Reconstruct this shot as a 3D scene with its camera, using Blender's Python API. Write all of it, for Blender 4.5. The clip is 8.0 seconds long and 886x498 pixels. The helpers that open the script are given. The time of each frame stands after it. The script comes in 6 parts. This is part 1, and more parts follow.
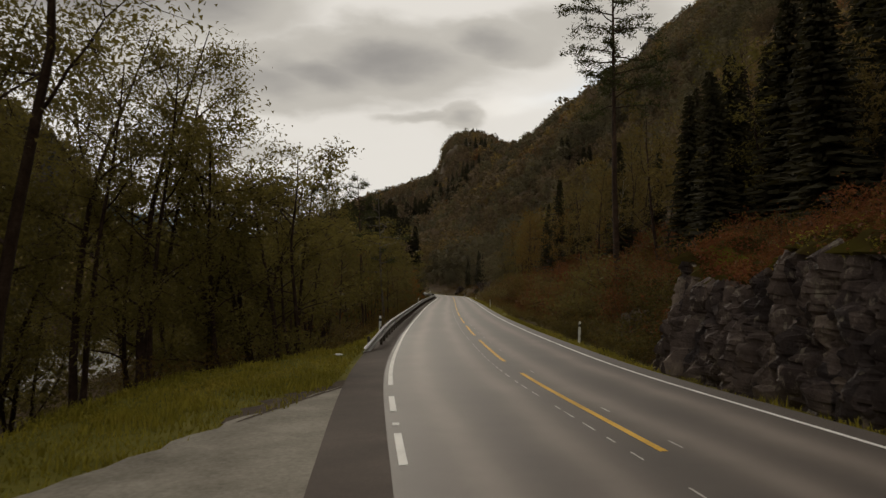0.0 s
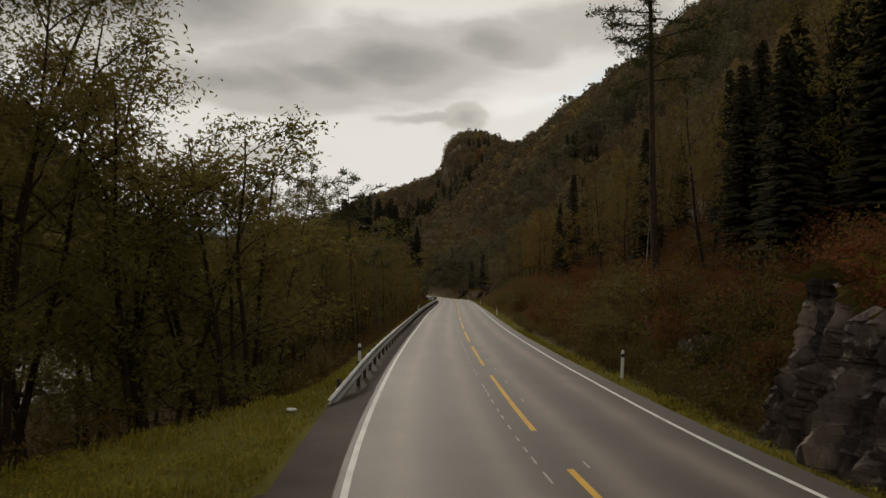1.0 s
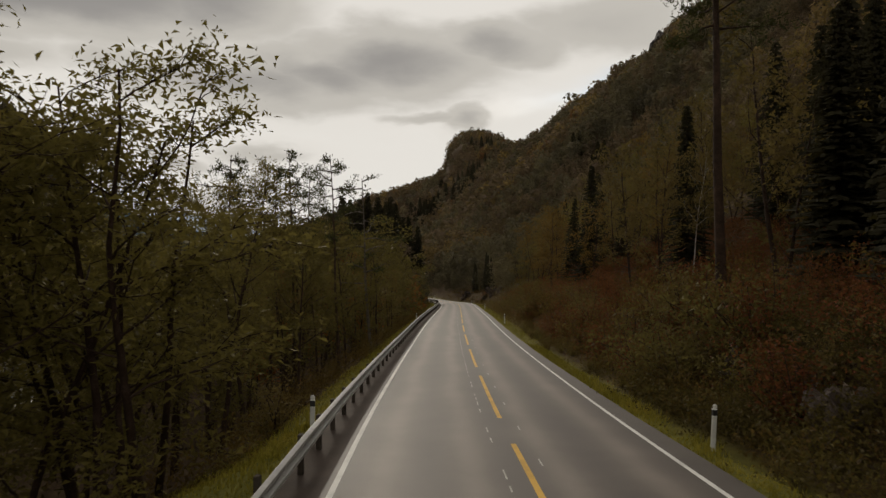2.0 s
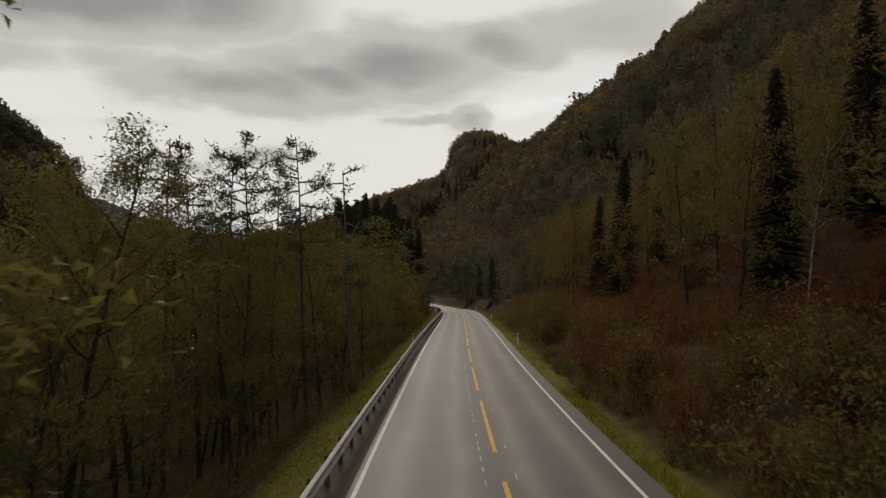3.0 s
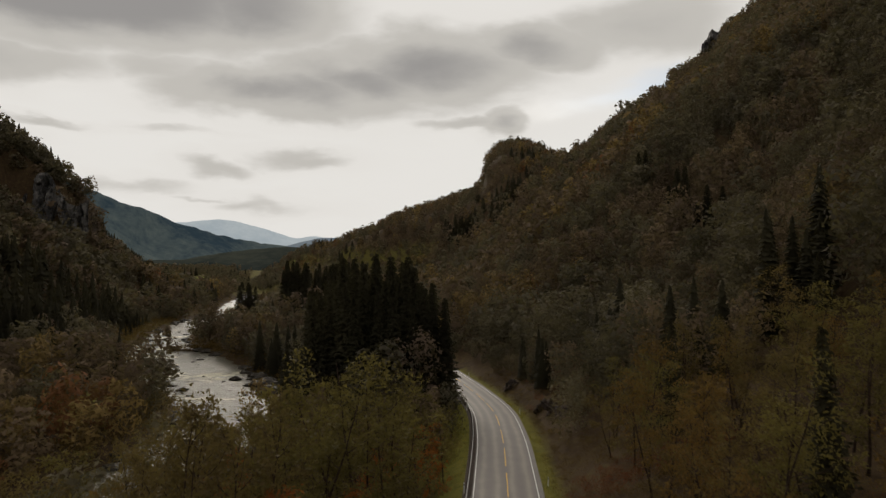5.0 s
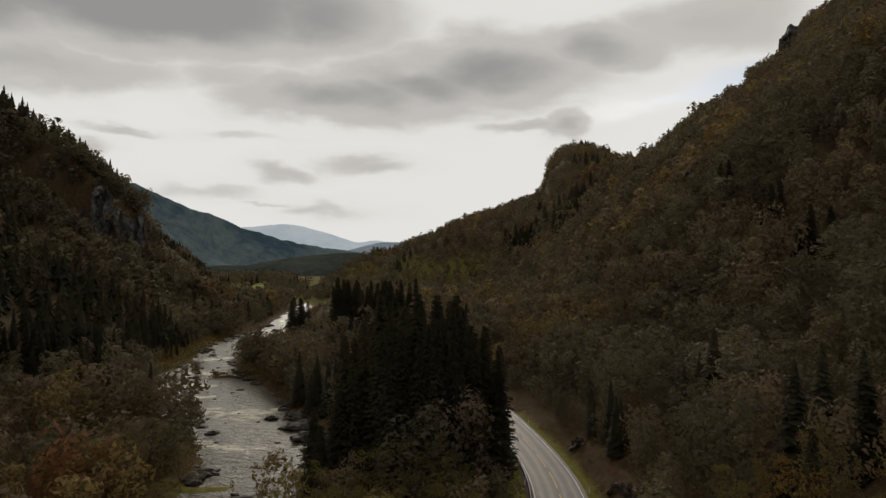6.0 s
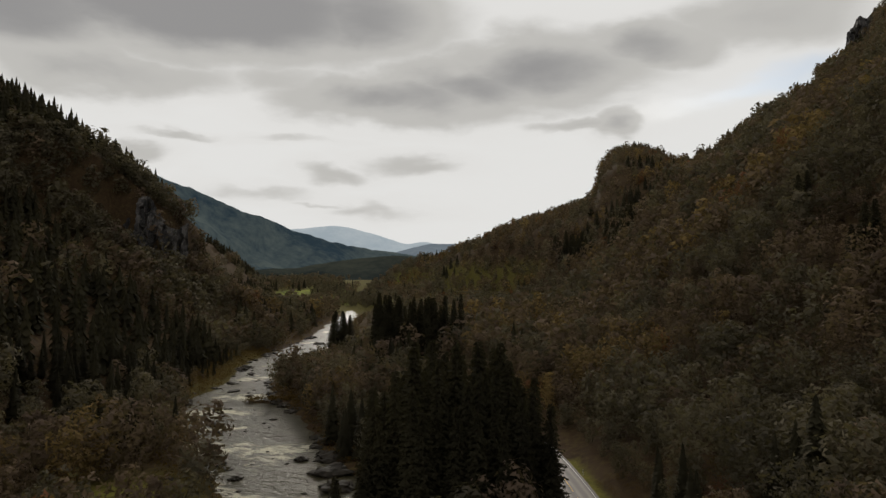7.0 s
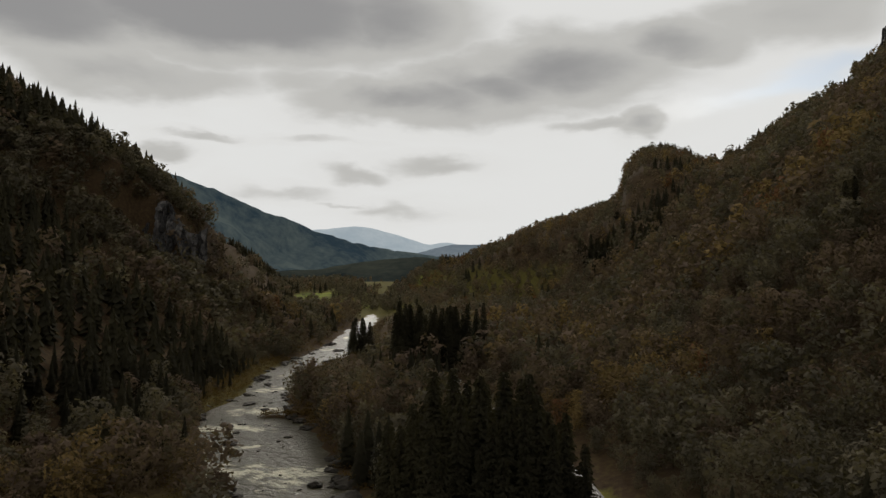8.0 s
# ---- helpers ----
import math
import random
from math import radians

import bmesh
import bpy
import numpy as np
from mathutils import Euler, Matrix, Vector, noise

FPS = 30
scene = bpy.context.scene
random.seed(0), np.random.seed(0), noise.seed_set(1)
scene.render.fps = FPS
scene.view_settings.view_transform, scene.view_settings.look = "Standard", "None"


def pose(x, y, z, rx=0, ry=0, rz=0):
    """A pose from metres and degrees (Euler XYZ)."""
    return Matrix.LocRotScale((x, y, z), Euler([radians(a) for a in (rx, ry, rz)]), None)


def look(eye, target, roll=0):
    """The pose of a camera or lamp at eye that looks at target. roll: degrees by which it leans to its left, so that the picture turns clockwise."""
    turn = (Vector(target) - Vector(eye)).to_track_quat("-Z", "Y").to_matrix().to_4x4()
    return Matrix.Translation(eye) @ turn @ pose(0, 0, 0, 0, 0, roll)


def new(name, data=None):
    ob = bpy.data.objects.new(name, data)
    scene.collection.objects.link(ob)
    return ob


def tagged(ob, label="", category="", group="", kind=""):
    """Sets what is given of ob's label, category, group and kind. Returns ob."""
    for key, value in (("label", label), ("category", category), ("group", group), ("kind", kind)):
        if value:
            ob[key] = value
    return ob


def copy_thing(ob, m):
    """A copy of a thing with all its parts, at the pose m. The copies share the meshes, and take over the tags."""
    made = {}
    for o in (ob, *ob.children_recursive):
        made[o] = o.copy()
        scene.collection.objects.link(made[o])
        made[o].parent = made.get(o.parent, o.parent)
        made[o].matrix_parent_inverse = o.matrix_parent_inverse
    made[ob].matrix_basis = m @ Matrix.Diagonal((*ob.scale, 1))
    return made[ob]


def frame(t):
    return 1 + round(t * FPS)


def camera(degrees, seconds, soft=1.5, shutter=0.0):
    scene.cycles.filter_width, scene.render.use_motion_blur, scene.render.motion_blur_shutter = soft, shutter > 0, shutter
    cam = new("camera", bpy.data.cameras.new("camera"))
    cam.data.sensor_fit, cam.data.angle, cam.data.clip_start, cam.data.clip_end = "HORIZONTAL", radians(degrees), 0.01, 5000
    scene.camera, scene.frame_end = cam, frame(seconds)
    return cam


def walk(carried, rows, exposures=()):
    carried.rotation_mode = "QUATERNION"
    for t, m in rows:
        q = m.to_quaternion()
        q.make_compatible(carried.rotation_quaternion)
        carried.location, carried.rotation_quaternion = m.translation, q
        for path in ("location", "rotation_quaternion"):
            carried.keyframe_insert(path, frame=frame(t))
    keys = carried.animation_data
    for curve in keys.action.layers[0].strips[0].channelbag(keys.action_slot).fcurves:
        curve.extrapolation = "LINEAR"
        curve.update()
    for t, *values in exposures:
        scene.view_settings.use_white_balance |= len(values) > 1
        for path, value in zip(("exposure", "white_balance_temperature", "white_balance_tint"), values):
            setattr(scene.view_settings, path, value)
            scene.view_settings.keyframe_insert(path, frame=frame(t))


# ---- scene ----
cam = camera(66.5, 8.0, soft=1.4, shutter=0.15)
walk(cam, [
    (0, look((0.111, 2.203, 5.766), (-0.003, 12.202, 5.882), 0.11)),
    (0.5, look((0.119, 5.801, 5.880), (-0.009, 15.800, 6.004), -0.01)),
    (1, look((0.165, 9.443, 6.037), (0.003, 19.441, 6.165), -0.07)),
    (1.5, look((0.190, 13.335, 6.116), (0.001, 23.333, 6.245), -0.11)),
    (3, look((0.013, 27.884, 6.820), (-0.226, 37.880, 6.978), -0.07)),
    (3.5, look((-0.102, 35.671, 8.583), (-0.396, 45.665, 8.762), -0.10)),
    (4, look((-0.356, 44.470, 12.075), (-0.712, 54.461, 12.277), -0.29)),
    (4.5, look((-0.464, 53.879, 16.926), (-0.923, 63.867, 17.115), -0.22)),
    (6, look((-0.742, 81.851, 26.759), (-2.395, 91.710, 27.007), 0.04)),
    (6.5, look((-1.249, 89.493, 30.049), (-3.291, 99.279, 30.302), 0.07)),
    (7, look((-2.264, 95.968, 32.675), (-4.617, 105.683, 32.931), 0.15)),
    (7.5, look((-3.421, 100.458, 34.196), (-5.946, 110.130, 34.452), 0.19)),
    (8, look((-4.327, 104.291, 35.589), (-6.996, 113.925, 35.847), 0.26)),
], exposures=[(0, 0.03, 6950, 10), (4.5, 0.06, 6780, 10), (6, 0.06, 6640, 10), (8, 0.03, 6460, 9)])

# ---- world, sun ----
scene.view_settings.exposure = 0.0


def shader(tree, kind, x=0, y=0, **values):
    n = tree.nodes.new(kind)
    n.location = (x, y)
    for k, v in values.items():
        n.inputs[k.replace("_", " ")].default_value = v
    return n


def math_node(tree, op, a, b=None, clamp=False):
    n = tree.nodes.new("ShaderNodeMath")
    n.operation, n.use_clamp = op, clamp
    for i, v in enumerate((a, b)):
        if v is None:
            continue
        if isinstance(v, (int, float)):
            n.inputs[i].default_value = v
        else:
            tree.links.new(v, n.inputs[i])
    return n.outputs[0]


def ramp_node(tree, value, stops, interpolation="LINEAR"):
    n = tree.nodes.new("ShaderNodeValToRGB")
    n.color_ramp.interpolation = interpolation
    while len(n.color_ramp.elements) < len(stops):
        n.color_ramp.elements.new(0.5)
    for e, (p, c) in zip(n.color_ramp.elements, stops):
        e.position, e.color = p, (*c, 1) if len(c) == 3 else c
    tree.links.new(value, n.inputs[0])
    return n.outputs[0]


def mix_colour(tree, fac, a, b, blend="MIX"):
    n = tree.nodes.new("ShaderNodeMix")
    n.data_type, n.blend_type = "RGBA", blend
    for i, v in ((0, fac), (6, a), (7, b)):
        if isinstance(v, (int, float)):
            n.inputs[i].default_value = v
        elif isinstance(v, tuple):
            n.inputs[i].default_value = (*v, 1)
        else:
            tree.links.new(v, n.inputs[i])
    return n.outputs[2]


def noise_node(tree, vector, scale, detail=4, rough=0.55, distort=0.0):
    n = shader(tree, "ShaderNodeTexNoise", Scale=scale, Detail=detail, Roughness=rough, Distortion=distort)
    if vector is not None:
        tree.links.new(vector, n.inputs["Vector"])
    return n.outputs["Fac"]


SUN_AZ, SUN_EL = radians(-14), radians(24)      # behind thin cloud, ahead over the valley

world = bpy.data.worlds.new("world")
scene.world = world
world.use_nodes = True
wt = world.node_tree
wt.nodes.clear()
w_out = wt.nodes.new("ShaderNodeOutputWorld")
w_bg = wt.nodes.new("ShaderNodeBackground")
sky = wt.nodes.new("ShaderNodeTexSky")
sky.sky_type, sky.sun_disc = "NISHITA", False
sky.sun_elevation, sky.sun_rotation = SUN_EL, SUN_AZ
coords = wt.nodes.new("ShaderNodeTexCoord")
sep = wt.nodes.new("ShaderNodeSeparateXYZ")
wt.links.new(coords.outputs["Generated"], sep.inputs[0])
az = math_node(wt, "MULTIPLY", math_node(wt, "ARCTAN2", sep.outputs[0], sep.outputs[1]), 57.2958)
el = math_node(wt, "MULTIPLY", math_node(wt, "ARCSINE", sep.outputs[2]), 57.2958)
# cloud deck: noise on a plane overhead
lift = math_node(wt, "ADD", math_node(wt, "MAXIMUM", sep.outputs[2], 0.0), 0.10)
flat = wt.nodes.new("ShaderNodeCombineXYZ")
wt.links.new(math_node(wt, "DIVIDE", sep.outputs[0], lift), flat.inputs[0])
wt.links.new(math_node(wt, "DIVIDE", sep.outputs[1], lift), flat.inputs[1])
n_big = noise_node(wt, flat.outputs[0], 1.15, 6, 0.52, 0.3)
n_fine = noise_node(wt, flat.outputs[0], 3.4, 7, 0.6, 0.4)
ragged = math_node(wt, "SUBTRACT", n_fine, 0.5)
tall_dir = shader(wt, "ShaderNodeMapping")
tall_dir.inputs["Scale"].default_value = (1.0, 1.0, 2.0)
wt.links.new(coords.outputs["Generated"], tall_dir.inputs["Vector"])
billow = math_node(wt, "SUBTRACT", noise_node(wt, tall_dir.outputs[0], 5.0, 5, 0.5, 0.15), 0.5)
tall_dir2 = shader(wt, "ShaderNodeMapping")
tall_dir2.inputs["Location"].default_value = (3.7, 1.9, 8.2)
tall_dir2.inputs["Scale"].default_value = (1.0, 1.0, 2.6)
wt.links.new(coords.outputs["Generated"], tall_dir2.inputs["Vector"])
billow2 = math_node(wt, "SUBTRACT", noise_node(wt, tall_dir2.outputs[0], 9.0, 5, 0.5, 0.15), 0.5)
# the separate grey clouds that drift over the valley: azimuth, elevation, half widths, weight
CLOUDS = [(-33, 20.2, 16, 4.4, 1.15), (-22, 20.2, 10, 3.6, 0.95), (-46, 18.5, 12, 3.6, 0.95), (-39.5, 14.5, 10.5, 1.9, 0.68), (-27, 15.0, 7, 1.8, 0.50), (-17.5, 13.9, 9.5, 2.3, 0.88), (-6.0, 16.0, 11, 3.2, 0.92), (-12, 15.0, 9.5, 2.8, 0.9), (4.0, 17.5, 6.6, 2.1, 0.78),
          (-1.8, 11.8, 5.2, 0.75, 0.66), (1.2, 11.7, 2.4, 1.3, 0.78), (-23.5, 7.5, 4.2, 0.95, 0.58), (-16.8, 8.6, 5.6, 1.15, 0.56), (-29.5, 6.0, 5.2, 1.05, 0.50), (-37.5, 8.9, 2.6, 0.9, 0.58), (-34.5, 10.4, 2.9, 0.45, 0.50),
          (-26.5, 10.2, 6.0, 0.5, 0.40), (-20, 4.6, 6.5, 1.0, 0.44), (13, 18.4, 8, 2.8, 0.66), (-25, 5.2, 5.0, 0.32, 0.45)]
total = None
warp_a = math_node(wt, "MULTIPLY", billow, 11.0)
warp_e = math_node(wt, "MULTIPLY", billow2, 3.4)
azw, elw = math_node(wt, "ADD", az, warp_a), math_node(wt, "ADD", el, warp_e)
for ca, ce, wa, we, weight in CLOUDS:
    da = math_node(wt, "POWER", math_node(wt, "ABSOLUTE", math_node(wt, "DIVIDE", math_node(wt, "SUBTRACT", azw, ca), wa)), 2.0)
    de = math_node(wt, "POWER", math_node(wt, "ABSOLUTE", math_node(wt, "DIVIDE", math_node(wt, "SUBTRACT", elw, ce), we)), 2.0)
    g = math_node(wt, "MULTIPLY", math_node(wt, "EXPONENT", math_node(wt, "MULTIPLY", math_node(wt, "ADD", da, de), -0.8)), weight)
    total = g if total is None else math_node(wt, "MAXIMUM", total, g)
# away from those, the deck closes overhead
deck = math_node(wt, "MULTIPLY", math_node(wt, "SMOOTH_MIN", math_node(wt, "MAXIMUM", math_node(wt, "DIVIDE", math_node(wt, "SUBTRACT", el, 22.0), 12.0), 0.0), 1.0), 0.62)
deck = math_node(wt, "MULTIPLY", deck, math_node(wt, "ADD", n_big, 0.45))
cover = math_node(wt, "MAXIMUM", total, deck)
cover = math_node(wt, "ADD", cover, math_node(wt, "MULTIPLY", math_node(wt, "ADD", math_node(wt, "MULTIPLY", ragged, 0.7), math_node(wt, "MULTIPLY", billow, 1.6)), 0.22), clamp=True)
cloud = ramp_node(wt, cover, [(0.0, (0.735, 0.73, 0.715)), (0.22, (0.72, 0.712, 0.695)), (0.55, (0.50, 0.49, 0.468)), (1.0, (0.285, 0.28, 0.28))], "EASE")
gap_a = math_node(wt, "POWER", math_node(wt, "ABSOLUTE", math_node(wt, "DIVIDE", math_node(wt, "SUBTRACT", azw, 13.0), 7.0)), 2.0)
gap_e = math_node(wt, "POWER", math_node(wt, "ABSOLUTE", math_node(wt, "DIVIDE", math_node(wt, "SUBTRACT", math_node(wt, "SUBTRACT", elw, math_node(wt, "MULTIPLY", azw, 0.16)), 11.9), 0.8)), 2.0)
gap = math_node(wt, "MULTIPLY", math_node(wt, "EXPONENT", math_node(wt, "MULTIPLY", math_node(wt, "ADD", gap_a, gap_e), -1.0)), 0.8)
clear = wt.nodes.new("ShaderNodeVectorMath")
clear.operation = "SCALE"
wt.links.new(sky.outputs[0], clear.inputs[0])
clear.inputs["Scale"].default_value = 0.088
w_col = mix_colour(wt, gap, cloud, clear.outputs[0])
wt.links.new(w_col, w_bg.inputs[0])
w_bg.inputs[1].default_value = 1.0
wt.links.new(w_bg.outputs[0], w_out.inputs[0])

sun = new("sun", bpy.data.lights.new("sun", "SUN"))
sun.data.energy, sun.data.angle, sun.data.color = 1.15, radians(14), (1.0, 0.93, 0.82)
sun.matrix_world = look((0, 0, 200), (-200 * math.sin(SUN_AZ) * math.cos(SUN_EL), -200 * math.cos(SUN_AZ) * math.cos(SUN_EL), 200 - 200 * math.sin(SUN_EL)))


# ---- materials ----
def material(name):
    m = bpy.data.materials.new(name)
    m.use_nodes = True
    t = m.node_tree
    return m, t, t.nodes["Principled BSDF"], t.nodes["Material Output"]


def position(t):
    return t.nodes.new("ShaderNodeNewGeometry").outputs["Position"]


def bump(t, bsdf, height, strength, distance):
    b = shader(t, "ShaderNodeBump", Strength=strength, Distance=distance)
    t.links.new(height, b.inputs["Height"])
    t.links.new(b.outputs[0], bsdf.inputs["Normal"])


def foliage(name, colours, glow=0.35, scale=0.05, rough=0.55, vary=0.28, by_tree=0.0):
    """Leaves: a colour by leaf, by neighbourhood and by tree, some light coming through them."""
    m, t, b, out = material(name)
    geo = t.nodes.new("ShaderNodeNewGeometry")
    near = noise_node(t, geo.outputs["Position"], scale, 3, 0.6)
    spread = math_node(t, "ADD", math_node(t, "MULTIPLY", math_node(t, "SUBTRACT", near, 0.5), 2.6), 0.5)
    value = math_node(t, "ADD", math_node(t, "MULTIPLY", spread, 1.0 - vary), math_node(t, "MULTIPLY", geo.outputs["Random Per Island"], vary), clamp=True)
    if by_tree:
        own = shader(t, "ShaderNodeAttribute")
        own.attribute_name = "tone"
        value = math_node(t, "ADD", math_node(t, "MULTIPLY", value, 1 - by_tree), math_node(t, "MULTIPLY", own.outputs["Fac"], by_tree), clamp=True)
    col = ramp_node(t, value, [(i / (len(colours) - 1), c) for i, c in enumerate(colours)])
    t.links.new(col, b.inputs["Base Color"])
    b.inputs["Roughness"].default_value = rough
    b.inputs["Specular IOR Level"].default_value = 0.03
    tr = t.nodes.new("ShaderNodeBsdfTranslucent")
    t.links.new(mix_colour(t, 0.5, col, (0.17, 0.145, 0.035)), tr.inputs["Color"])
    mx = t.nodes.new("ShaderNodeMixShader")
    mx.inputs[0].default_value = glow
    t.links.new(b.outputs[0], mx.inputs[1])
    t.links.new(tr.outputs[0], mx.inputs[2])
    t.links.new(mx.outputs[0], out.inputs["Surface"])
    return m


def mottled(name, colours, scale, rough=0.85, fine=6.0, bump_strength=0.5, bump_distance=0.02, spec=0.15):
    m, t, b, out = material(name)
    p = position(t)
    big, small = noise_node(t, p, scale, 5, 0.6), noise_node(t, p, scale * fine, 5, 0.65)
    v = math_node(t, "ADD", math_node(t, "MULTIPLY", math_node(t, "SUBTRACT", big, 0.5), 1.6), math_node(t, "ADD", math_node(t, "MULTIPLY", math_node(t, "SUBTRACT", small, 0.5), 0.9), 0.5), clamp=True)
    t.links.new(ramp_node(t, v, [(i / (len(colours) - 1), c) for i, c in enumerate(colours)]), b.inputs["Base Color"])
    b.inputs["Roughness"].default_value = rough
    b.inputs["Specular IOR Level"].default_value = spec
    bump(t, b, small, bump_strength, bump_distance)
    return m


M_LEAF_ALDER = foliage("roadside_alder_leaves", [(0.085, 0.069, 0.024), (0.150, 0.122, 0.038), (0.240, 0.195, 0.057)], 0.5)
M_LEAF_GREEN = foliage("alder_leaves", [(0.074, 0.060, 0.024), (0.122, 0.100, 0.034), (0.19, 0.155, 0.046)], 0.45)
M_LEAF_OLIVE = foliage("birch_leaves", [(0.076, 0.054, 0.026), (0.122, 0.085, 0.036), (0.176, 0.118, 0.044)], 0.45)
M_LEAF_GOLD = foliage("golden_leaves", [(0.096, 0.056, 0.021), (0.15, 0.082, 0.027), (0.205, 0.112, 0.034)], 0.45)
M_LEAF_RUST = foliage("rust_leaves", [(0.130, 0.045, 0.016), (0.250, 0.072, 0.019), (0.34, 0.105, 0.022)], 0.4)
# crown colours hold extra blue, a little distance haze painted into the leaves
M_CROWN_GREEN = foliage("green_crowns", [(0.0605, 0.0528, 0.0407), (0.1100, 0.0957, 0.0693), (0.1738, 0.1452, 0.0913)], 0.32, 0.09, 0.9, 0.12, 0.6)
M_CROWN_OLIVE = foliage("olive_crowns", [(0.0781, 0.0550, 0.0429), (0.1331, 0.0957, 0.0693), (0.1991, 0.1386, 0.0869)], 0.32, 0.09, 0.9, 0.12, 0.6)
M_CROWN_GOLD = foliage("golden_crowns", [(0.1155, 0.0792, 0.0418), (0.1980, 0.1342, 0.0594), (0.2860, 0.1936, 0.0726)], 0.32, 0.09, 0.9, 0.12, 0.6)
M_CROWN_RUST = foliage("rust_crowns", [(0.1045, 0.0550, 0.0330), (0.1760, 0.0792, 0.0396), (0.2475, 0.1078, 0.0462)], 0.32, 0.09, 0.9, 0.12, 0.6)
M_SPRUCE = foliage("spruce_needles", [(0.0209, 0.0189, 0.0133), (0.0354, 0.0321, 0.0199), (0.0541, 0.0474, 0.0265)], 0.12, 0.08, 0.95, 0.15)
M_PINE = foliage("pine_needles", [(0.030, 0.038, 0.018), (0.048, 0.056, 0.024), (0.072, 0.076, 0.030)], 0.2, 0.08, 0.6)
M_FERN = foliage("bracken", [(0.068, 0.029, 0.013), (0.118, 0.037, 0.017), (0.175, 0.046, 0.024), (0.2, 0.066, 0.03)], 0.3, 0.3, 0.6, 0.45)
M_GRASS = foliage("verge_grass", [(0.110, 0.088, 0.018), (0.200, 0.175, 0.026), (0.30, 0.255, 0.038), (0.38, 0.28, 0.060)], 0.3, 0.30, 0.6, 0.35)
M_BUSH = foliage("bush_leaves", [(0.064, 0.034, 0.014), (0.096, 0.056, 0.018), (0.165, 0.104, 0.027)], 0.35, 0.35, 0.6, 0.4)
M_BRAMBLE = foliage("bramble_leaves", [(0.030, 0.020, 0.010), (0.050, 0.036, 0.014), (0.085, 0.066, 0.022), (0.14, 0.11, 0.03)], 0.25, 0.6, 0.6, 0.4)
M_BARK = mottled("bark", [(0.0184, 0.0110, 0.0076), (0.0460, 0.0280, 0.0190), (0.0920, 0.0600, 0.0427)], 3.0, 0.9, 5, 0.8, 0.03)
M_PINE_BARK = mottled("pine_bark", [(0.022, 0.014, 0.010), (0.052, 0.032, 0.022), (0.10, 0.060, 0.038)], 3.0, 0.9, 5, 0.8, 0.03)
M_DEADWOOD = mottled("dead_wood", [(0.045, 0.036, 0.028), (0.10, 0.084, 0.068), (0.17, 0.145, 0.12)], 4.0, 0.85, 5, 0.6, 0.01)
M_BIRCH_BARK = mottled("birch_bark", [(0.04, 0.034, 0.028), (0.26, 0.235, 0.205), (0.42, 0.39, 0.35)], 5.0, 0.7, 3, 0.4, 0.01)
M_STEEL = mottled("galvanised_steel", [(0.25, 0.24, 0.225), (0.37, 0.36, 0.335), (0.47, 0.455, 0.425)], 1.4, 0.5, 9, 0.15, 0.003, 0.5)
M_TIMBER = mottled("weathered_post", [(0.030, 0.025, 0.020), (0.065, 0.052, 0.040), (0.10, 0.08, 0.062)], 2.0, 0.85, 7, 0.5, 0.006)
M_WHITE = mottled("white_paint", [(0.42, 0.41, 0.39), (0.66, 0.65, 0.62), (0.76, 0.75, 0.72)], 1.2, 0.6, 18, 0.3, 0.002)
M_WORN = mottled("worn_white_paint", [(0.22, 0.20, 0.17), (0.42, 0.40, 0.37), (0.62, 0.60, 0.57)], 3.0, 0.7, 18, 0.3, 0.002)
M_YELLOW = mottled("yellow_paint", [(0.36, 0.22, 0.05), (0.62, 0.36, 0.05), (0.70, 0.42, 0.07)], 1.0, 0.6, 18, 0.3, 0.002)
M_PLASTIC = mottled("white_plastic", [(0.52, 0.51, 0.47), (0.66, 0.65, 0.61), (0.72, 0.71, 0.68)], 4.0, 0.5, 6, 0.05, 0.002)
M_DARK = mottled("dark_reflector", [(0.015, 0.015, 0.016), (0.03, 0.03, 0.03)], 4.0, 0.35, 6, 0.05, 0.002, 0.5)
M_LAYBY = mottled("old_asphalt", [(0.120, 0.105, 0.082), (0.215, 0.195, 0.160), (0.32, 0.295, 0.25)], 0.9, 0.92, 16, 0.7, 0.012)
M_SHOULDER = mottled("dark_asphalt", [(0.042, 0.031, 0.025), (0.066, 0.049, 0.040), (0.096, 0.074, 0.061)], 0.7, 0.85, 30, 0.5, 0.006, 0.15)
M_SOIL = mottled("bare_soil", [(0.030, 0.020, 0.013), (0.055, 0.038, 0.026), (0.10, 0.075, 0.052)], 2.2, 0.95, 9, 0.8, 0.02)
M_BOULDER = mottled("river_stone", [(0.010, 0.008, 0.006), (0.026, 0.021, 0.015), (0.062, 0.052, 0.038)], 0.8, 0.6, 6, 0.8, 0.05, 0.12)


